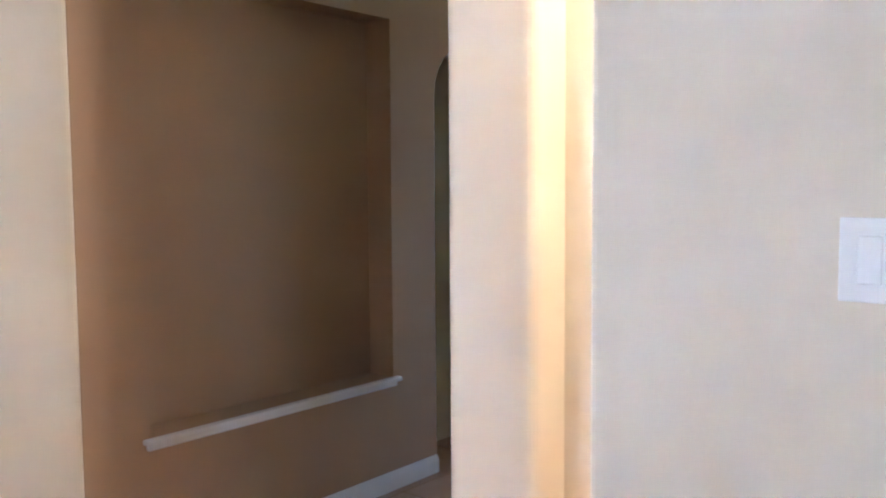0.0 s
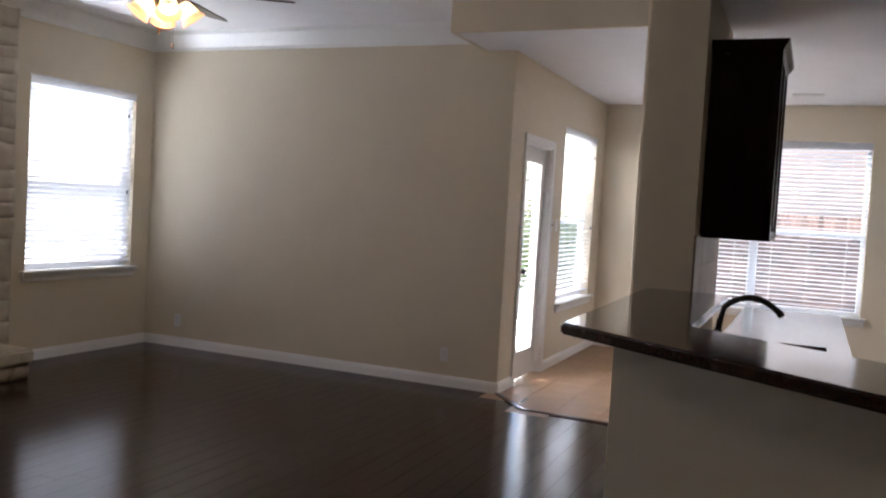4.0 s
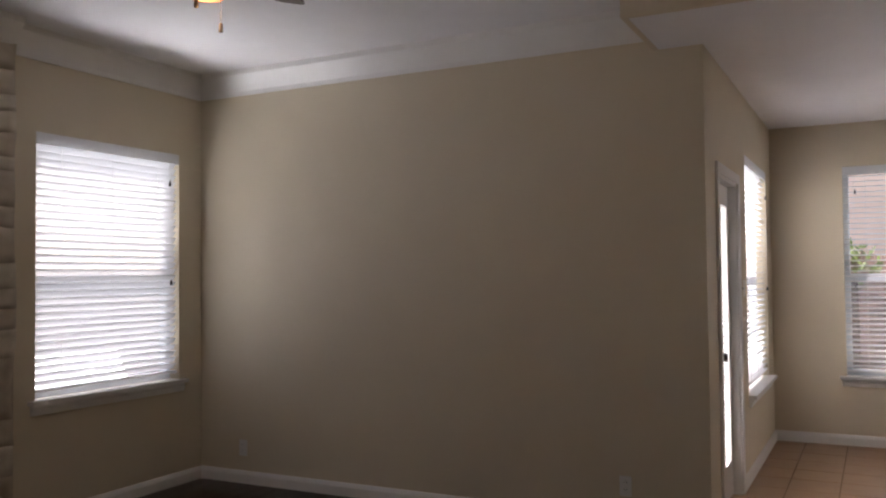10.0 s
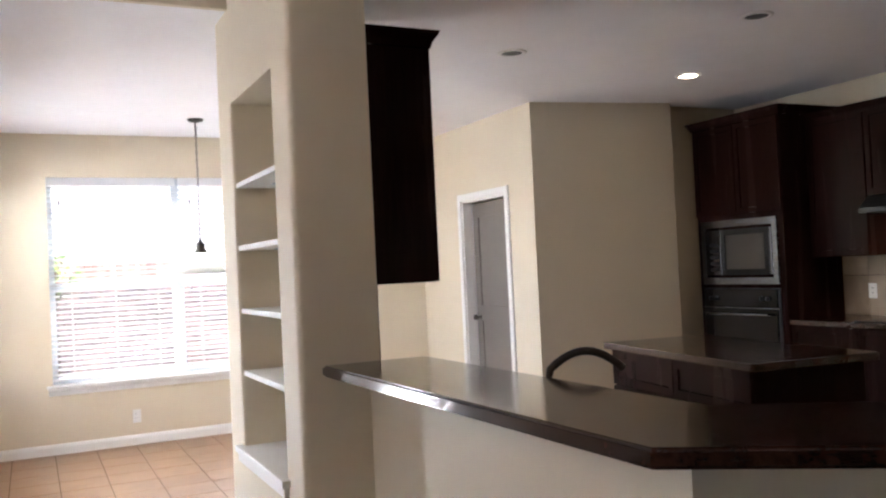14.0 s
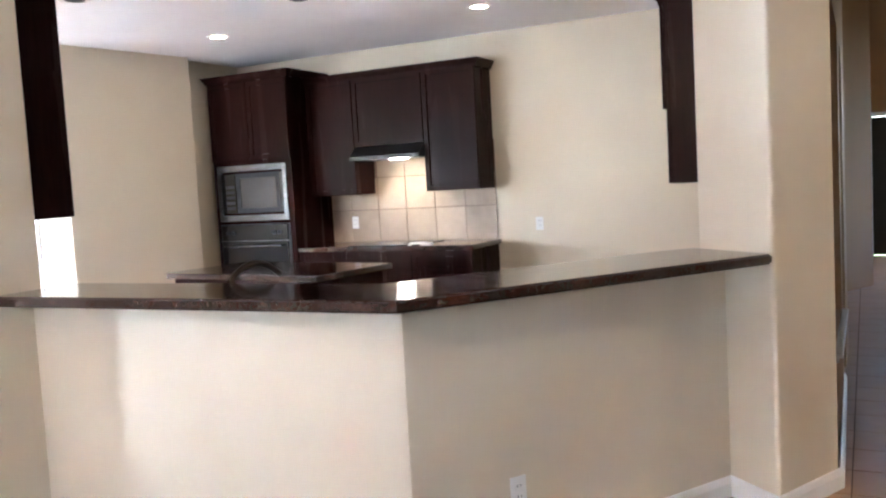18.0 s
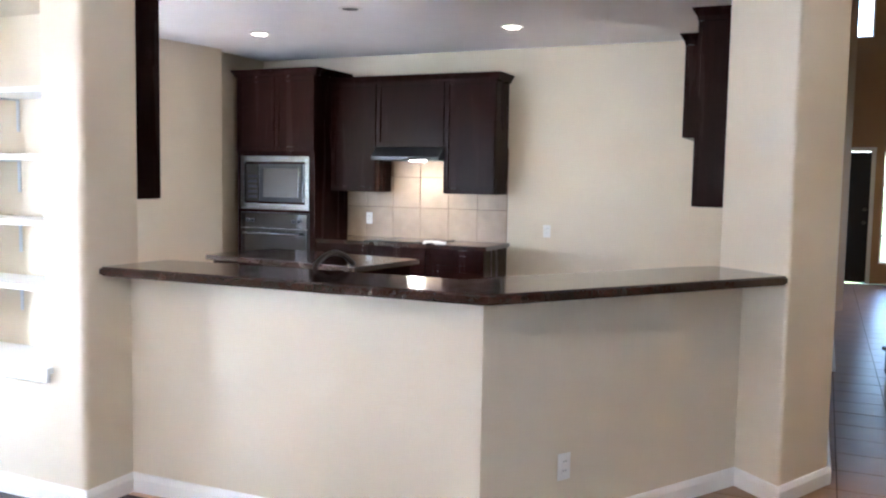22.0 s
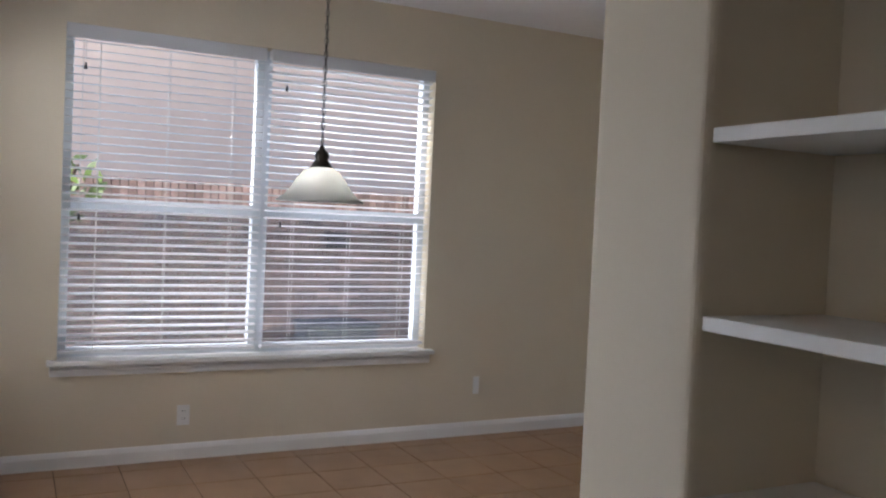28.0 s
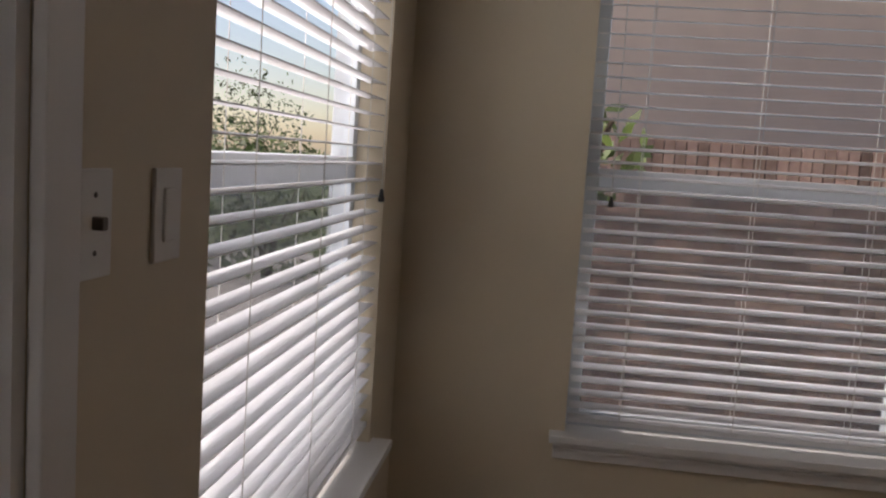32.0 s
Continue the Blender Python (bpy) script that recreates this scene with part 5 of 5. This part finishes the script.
bm = bmesh.new()
lathe(bm, [(0.16, 0), (0.16, 0.12), (0.12, 0.16), (0.115, 2.5), (0.14, 2.56), (0.16, 2.60), (0.16, 2.72)], 24, Matrix.Translation((-1.70, -8.95, 0)))
struct("column_dining", bm, HALLPAINT, "round tan painted column at the dining room", "column")
struct("wall_living_back", boxed(-4.6, -3.2, -3.42, -3.30, 0, HIGH), PAINT, "plain cream wall of the side passage")
# entry door with sidelight
fd = tagged(empty("door_3", (-0.60, FW, 0)), "dark stained front door with hardware", "door", kind="structure")
part("door_leaf", boxed(0.0, 0.36, -0.06, -0.015, 0.01, 2.04, bevel=0.006), BLACK, fd)
bm = bmesh.new()
for z in (0.95, 1.15):
    lathe(bm, [(0.028, 0), (0.028, 0.01), (0.02, 0.04), (0, 0.045)], 12, pose(0.06, -0.015, z, -90, 0, 0))
part("door_hardware", bm, BRUSHED, fd)
part("casing", wall_run(bmesh.new(), "x", -0.001, 0.018, -0.06, 0.36, 0, 2.11, [(0.0, 0.34, 0, 2.05)]), TRIM, fd)
for nm, a0, a1, z0, z1, bars in (("window_5", -1.02, -0.77, 0.32, 2.04, 3), ("window_6", -0.54, -0.21, 3.78, 4.43, 0), ("window_7", -3.35, -1.86, 0.34, 2.09, 2)):
    w = tagged(empty(nm, (a0, FW, z0)), "bright front window with white frame", "window", kind="structure")
    W, H = a1 - a0, z1 - z0
    part("window_frame", wall_run(bmesh.new(), "x", -0.12, -0.06, 0, W, 0, H, [(0.03, W - 0.03, 0.03, H - 0.03)]), TRIM, w)
    pn = part("pane", boxed(0.03, W - 0.03, -0.095, -0.091, 0.03, H - 0.03), PANE, w)
    pn.visible_shadow = False
    for k in range(bars):
        part("glazing_bar", boxed(0.03, W - 0.03, -0.105, -0.08, H * (k + 1) / (bars + 1) - 0.01, H * (k + 1) / (bars + 1) + 0.01), TRIM, w)
fanlight = tagged(empty("window_8", (-2.60, FW - 0.09, 2.10)), "fan-shaped grille above the dining window", "window", kind="structure")
for k in range(11):
    a = math.pi * (k + 0.5) / 11
    part("spoke", tube(bmesh.new(), [(0.08 * math.cos(a), 0, 0.06 * math.sin(a)), (0.72 * math.cos(a), 0, 0.36 * math.sin(a))], 0.010, 6), TRIM, fanlight)
part("crossbar", tube(bmesh.new(), [(-0.85, 0.13, 0.0), (0.85, 0.13, 0.0)], 0.014, 8), IRON, fanlight)

lamp("window_light", "AREA", 8.5, look((-2.4, FW - 0.8, 2.6), (-1.5, -6, 0.5)), (1, 0.92, 0.82), size=(1.6, 1.2))
lamp("passage_light", "POINT", 3.0, Matrix.Translation((-2.75, -2.35, 2.6)), (1, 0.74, 0.48), radius=0.08)
pc = tagged(empty("passage_ceiling_light", (-2.75, -2.35, HIGH)), "small round warm ceiling light of the side passage", "ceiling light")
bm = bmesh.new()
lathe(bm, [(0.09, 0), (0.09, -0.02), (0.06, -0.08), (0, -0.10)], 20)
part("shade", bm, glowing("passage_glow", (1, 0.75, 0.45), 2), pc)
struct("ceiling_passage", boxed(-4.6, -1.2, -3.42, -1.66, HIGH, HIGH + 0.1), CEILING, "white ceiling of the side passage", "ceiling")

# ---------------------------------------------------------------- floors
YT = -0.626  # edge between tile and planks
fw = struct("floor_wood", boxed(-4.6, XB, YT, YF, -0.06, -0.012), WOODFLOOR, "dark stained hardwood plank floor", "floor")
ft = struct("floor_tile", prism(bmesh.new(), [(-7, FW), (XN, FW), (XN, YD), (XB, YD), (XB, YT), (-7, YT)], -0.05, -0.005), GROUT, "terracotta coloured ceramic tile floor", "floor")


def slabs(rects, z0, z1, inset=0.0012):
    vs, fs = [], []
    for x0, x1, y0, y1 in rects:
        b = len(vs)
        vs += [(x, y, z) for z in (z0, z1) for y in (y0 + inset, y1 - inset) for x in (x0 + inset, x1 - inset)]
        fs += [tuple(b + i for i in f) for f in ((0, 2, 3, 1), (4, 5, 7, 6), (0, 1, 5, 4), (2, 6, 7, 3), (0, 4, 6, 2), (1, 3, 7, 5))]
    return vs, [], fs


rng = random.Random(11)
planks, y = [], YT
while y < YF:
    x = -4.6 - rng.uniform(0, 1.2)
    x1 = 4.2 if y < 1.2 else XB
    while x < x1:
        w = rng.uniform(0.7, 1.5)
        p, q = max(x, -4.6), min(x + w, x1)
        if q - p > 0.05 and not (y < 0.0 and p > 1.3):
            planks.append((p, q, y, min(y + 0.127, YF)))
        x += w
    y += 0.127
me = bpy.data.meshes.new("planks")
me.from_pydata(*slabs(planks, -0.012, 0.0))
me.materials.append(WOODFLOOR)
pk = new("planks", me)
pk.parent = fw
tagged(pk, kind="stuff")
bm = bmesh.new()
prism(bm, [(4.17, YS), (4.21, YS), (4.24, 1.20), (XB, 1.535), (XB, YD - 0.02 + 0.04), (4.21, 1.23)], 0.0005, 0.010)
struct("trim_threshold", bm, WOODRED, "narrow dark wooden threshold strip", "threshold")

P = 0.323
tiles = []
for i in range(-22, 26):
    for j in range(-37, 6):
        x, y = 4.42 + i * P, 0.02 + j * P
        if x < -6.5 or x + P > XN + 0.2 or y + P > YD + 0.1 or y < FW:
            continue
        wood = (y > YT - 0.1 and x + P / 2 < 4.22) and not (x > 1.3 and y < -0.2)
        if wood:
            continue
        inside = (x > 4.0 and y > YP - 0.2) or (0.2 < x < XK + 0.1 and YK - 0.2 < y < 0) or (x < 0.8 and y < YT - 0.2)
        if inside:
            tiles.append((x, y))
near = sorted(tiles, key=lambda q: min(math.hypot(q[0] - 5.2, q[1] - 0.1), math.hypot(q[0] + 0.5, q[1] + 2.2)))
bm = bmesh.new()
box(bm, 0.0034, P - 0.0034, 0.0034, P - 0.0034, -0.008, 0.0)
tm = bpy.data.meshes.new("tile")
bm.to_mesh(tm)
bm.free()
tm.materials.append(TILE)
for x, y in near[:280]:
    shared("tile", tm, Matrix.Translation((x, y, rng.uniform(-0.0006, 0.0003))), ft)
me = bpy.data.meshes.new("far_tiles")
me.from_pydata(*slabs([(x, x + P, y, y + P) for x, y in near[280:]], -0.008, 0.0, 0.0034))
me.materials.append(TILE)
o = new("far_tiles", me)
o.parent = ft
tagged(o, kind="stuff")

# ---------------------------------------------------------------- outside
struct("ground", boxed(-300, 300, -300, 300, -0.5, -0.2), GRASS, "lawn around the house", "ground")
struct("pavement_patio", boxed(4.9, 17.0, YD + 0.16, 6.5, -0.2, -0.08), PATIO, "pale concrete patio slab", "patio")
# Added slab, never in view: stops sun patches on the floor inside the door.
struct("sun_block_eave", boxed(4.9, 6.6, YD + 0.165, YD + 1.95, 3.02, 3.12), TRIM, "unseen overhang slab added to keep sun off the floor by the patio door", "eave")
GX = 10.4
gw = tagged(empty("garden_wall", (GX, 0, 0)), "brown brick garden wall with a soldier course on top", "wall")
part("wall_core", boxed(0.01, 0.2, -9.0, 2.36, -0.2, 1.58), FENCEGROUT, gw)
bm = bmesh.new()
box(bm, -0.006, 0.05, 0.004, 0.199, 0.004, 0.061)
br = bpy.data.meshes.new("brick")
bm.to_mesh(br)
bm.free()
br.materials.append(FENCEBRICK)
near_b, far_b = [], []
for j in range(23):
    z = -0.10 + j * 0.067
    for i in range(55):
        y = -9.0 + i * 0.205 + (0.1025 if j % 2 else 0)
        (near_b if -3.2 < y < 1.6 and z > 0.45 else far_b).append((y, z))
near_b.sort(key=lambda q: abs(q[0] + 0.8))
far_b += near_b[300:]
for y, z in near_b[:300]:
    shared("brick", br, Matrix.Translation((rng.uniform(-0.003, 0.002), y, z)), gw)
vs, fs = [], []
for y, z in far_b:
    b = len(vs)
    vs += [(px, py, pz) for pz in (z + 0.004, z + 0.061) for py in (y + 0.004, y + 0.199) for px in (-0.006, 0.05)]
    fs += [tuple(b + i for i in f) for f in ((0, 2, 3, 1), (4, 5, 7, 6), (0, 1, 5, 4), (2, 6, 7, 3), (0, 4, 6, 2), (1, 3, 7, 5))]
me = bpy.data.meshes.new("bricks")
me.from_pydata(vs, [], fs)
me.materials.append(FENCEBRICK)
o = new("bricks", me)
o.parent = gw
tagged(o, kind="stuff")
bm = bmesh.new()
box(bm, -0.02, 0.20, 0.004, 0.063, 0.0, 0.20)
so = bpy.data.meshes.new("soldier_brick")
bm.to_mesh(so)
bm.free()
so.materials.append(FENCEBRICK)
for i in range(110):
    shared("soldier_brick", so, Matrix.Translation((0, -5.0 + i * 0.067, 1.44)), gw)
nh = tagged(empty("neighbour_house", (GX + 2.2, -2, 0)), "pale stucco house behind the garden wall", "house")
part("wall", boxed(0, 0.3, -14, 4.6, -0.2, 5.2), SIDING, nh)
part("roof", prism(bmesh.new(), [(-0.5, 5.1), (5.0, 7.6), (5.0, 7.4), (-0.5, 4.95)], -14.5, 5.1, Matrix(((1, 0, 0, 0), (0, 0, 1, 0), (0, 1, 0, 0), (0, 0, 0, 1)))), BRICK, nh)


def bush(name, at, r, n, label, trunk=0.0, seed=1):
    b = tagged(empty(name, at), label, name.split("_")[-1])
    rg = random.Random(seed)
    vs, fs = [], []
    for _ in range(n):
        d = Vector((rg.gauss(0, 1), rg.gauss(0, 1), rg.gauss(0, 1))).normalized() * (r * rg.random() ** 0.4)
        c = Vector((d.x, d.y, d.z * 1.1 + trunk + r * 0.9))
        c *= 1 + 0.15 * noise.noise(c * 2)
        u = Vector((rg.gauss(0, 1), rg.gauss(0, 1), rg.gauss(0, 1))).normalized()
        w = u.orthogonal().normalized()
        s = rg.uniform(0.035, 0.075)
        i = len(vs)
        vs += [tuple(c - u * s), tuple(c + w * s * 0.42), tuple(c + u * s), tuple(c - w * s * 0.42)]
        fs.append((i, i + 1, i + 2, i + 3))
    me = bpy.data.meshes.new("crown")
    me.from_pydata(vs, [], fs)
    me.materials.append(LEAF)
    o = new("crown", me)
    o.parent = b
    bm = bmesh.new()
    for k in range(6):
        a = k * 1.05
        tube(bm, [(0.02 * math.cos(a), 0.02 * math.sin(a), 0), (0.1 * math.cos(a) * r, 0.1 * math.sin(a) * r, trunk + r * 0.6), (0.5 * math.cos(a) * r, 0.5 * math.sin(a) * r, trunk + r * 1.3)], [0.03 + trunk * 0.03, 0.02 + trunk * 0.015, 0.006], 6)
    part("trunk", bm, BARK, b)
    return b


bush("garden_bush", (1.25, 6.7, -0.2), 0.85, 2600, "green leafy bush outside the window", seed=2)
bush("garden_bush", (7.6, 7.4, -0.2), 0.8, 1500, "green bush across the patio", seed=3)
bush("garden_bush", (14.6, 4.3, -0.2), 0.95, 1800, "green hedge bush past the garden wall", seed=4)
bush("garden_bush", (15.6, 5.9, -0.2), 1.05, 1800, "green hedge bush past the garden wall", seed=14)
bush("garden_bush", (19.0, 6.4, -0.2), 1.35, 2000, "tall green shrub across the street", 0.3, seed=15)
bush("garden_tree", (8.72, 0.97, -0.2), 0.27, 150, "slender young tree close to the nook window", 1.50, seed=5)
bush("garden_tree", (8.3, 12.0, -0.2), 1.6, 2600, "leafy tree in the back yard", 1.6, seed=6)
bush("garden_tree", (13.5, 11.5, -0.2), 1.7, 2600, "leafy tree beyond the fence", 1.4, seed=7)
bush("garden_bush", (-2.0, -14.2, -0.2), 1.0, 2200, "dense green bush before the front window", seed=8)
bush("garden_bush", (-3.1, -14.4, -0.2), 1.1, 2200, "dense green bush before the front window", seed=9)
fen = tagged(empty("yard_fence", (0, 9.6, -0.2)), "weathered board fence at the end of the yard", "fence")
bm = bmesh.new()
box(bm, 0.003, 0.137, 0, 0.02, 0, 1.75)
bd = bpy.data.meshes.new("board")
bm.to_mesh(bd)
bm.free()
bd.materials.append(material("weathered_board", (0.30, 0.22, 0.16), 0.9, scale=20, stretch=(8, 8, 1), spread=0.3, island=0.25, bump=0.5))
for k in range(120):
    shared("board", bd, Matrix.Translation((-6.5 + k * 0.14, rng.uniform(-0.004, 0.004), rng.uniform(-0.02, 0.01))), fen)
for z in (0.4, 1.3):
    part("rail", boxed(-6.5, 10.3, 0.02, 0.06, z, z + 0.09), BARK, fen)

vb = tagged(empty("wall_vent", (GX, -1.48, 1.175)), "small dark vent set in the garden wall", "vent")
part("vent_frame", wall_run(bmesh.new(), "y", -0.022, -0.006, -0.11, 0.11, -0.07, 0.07, [(-0.09, 0.09, -0.05, 0.05)]), BLACK, vb)
for k in range(4):
    part("louvre", boxed(-0.020, -0.007, -0.088, 0.088, -0.046 + k * 0.026, -0.032 + k * 0.026), BLACK, vb)
ub = tagged(empty("utility_box", (GX - 0.50, -1.40, -0.2)), "grey metal utility box standing by the garden wall", "utility box")
part("cabinet", boxed(0.0, 0.42, -0.32, 0.32, 0.0, 0.62, bevel=0.015), UTILITY, ub)
part("lid", boxed(-0.02, 0.44, -0.34, 0.34, 0.622, 0.655, bevel=0.012), UTILITY, ub)
for k in range(6):
    part("grille_bar", boxed(-0.010, -0.001, -0.26, 0.26, 0.15 + k * 0.07, 0.185 + k * 0.07), BLACK, ub)
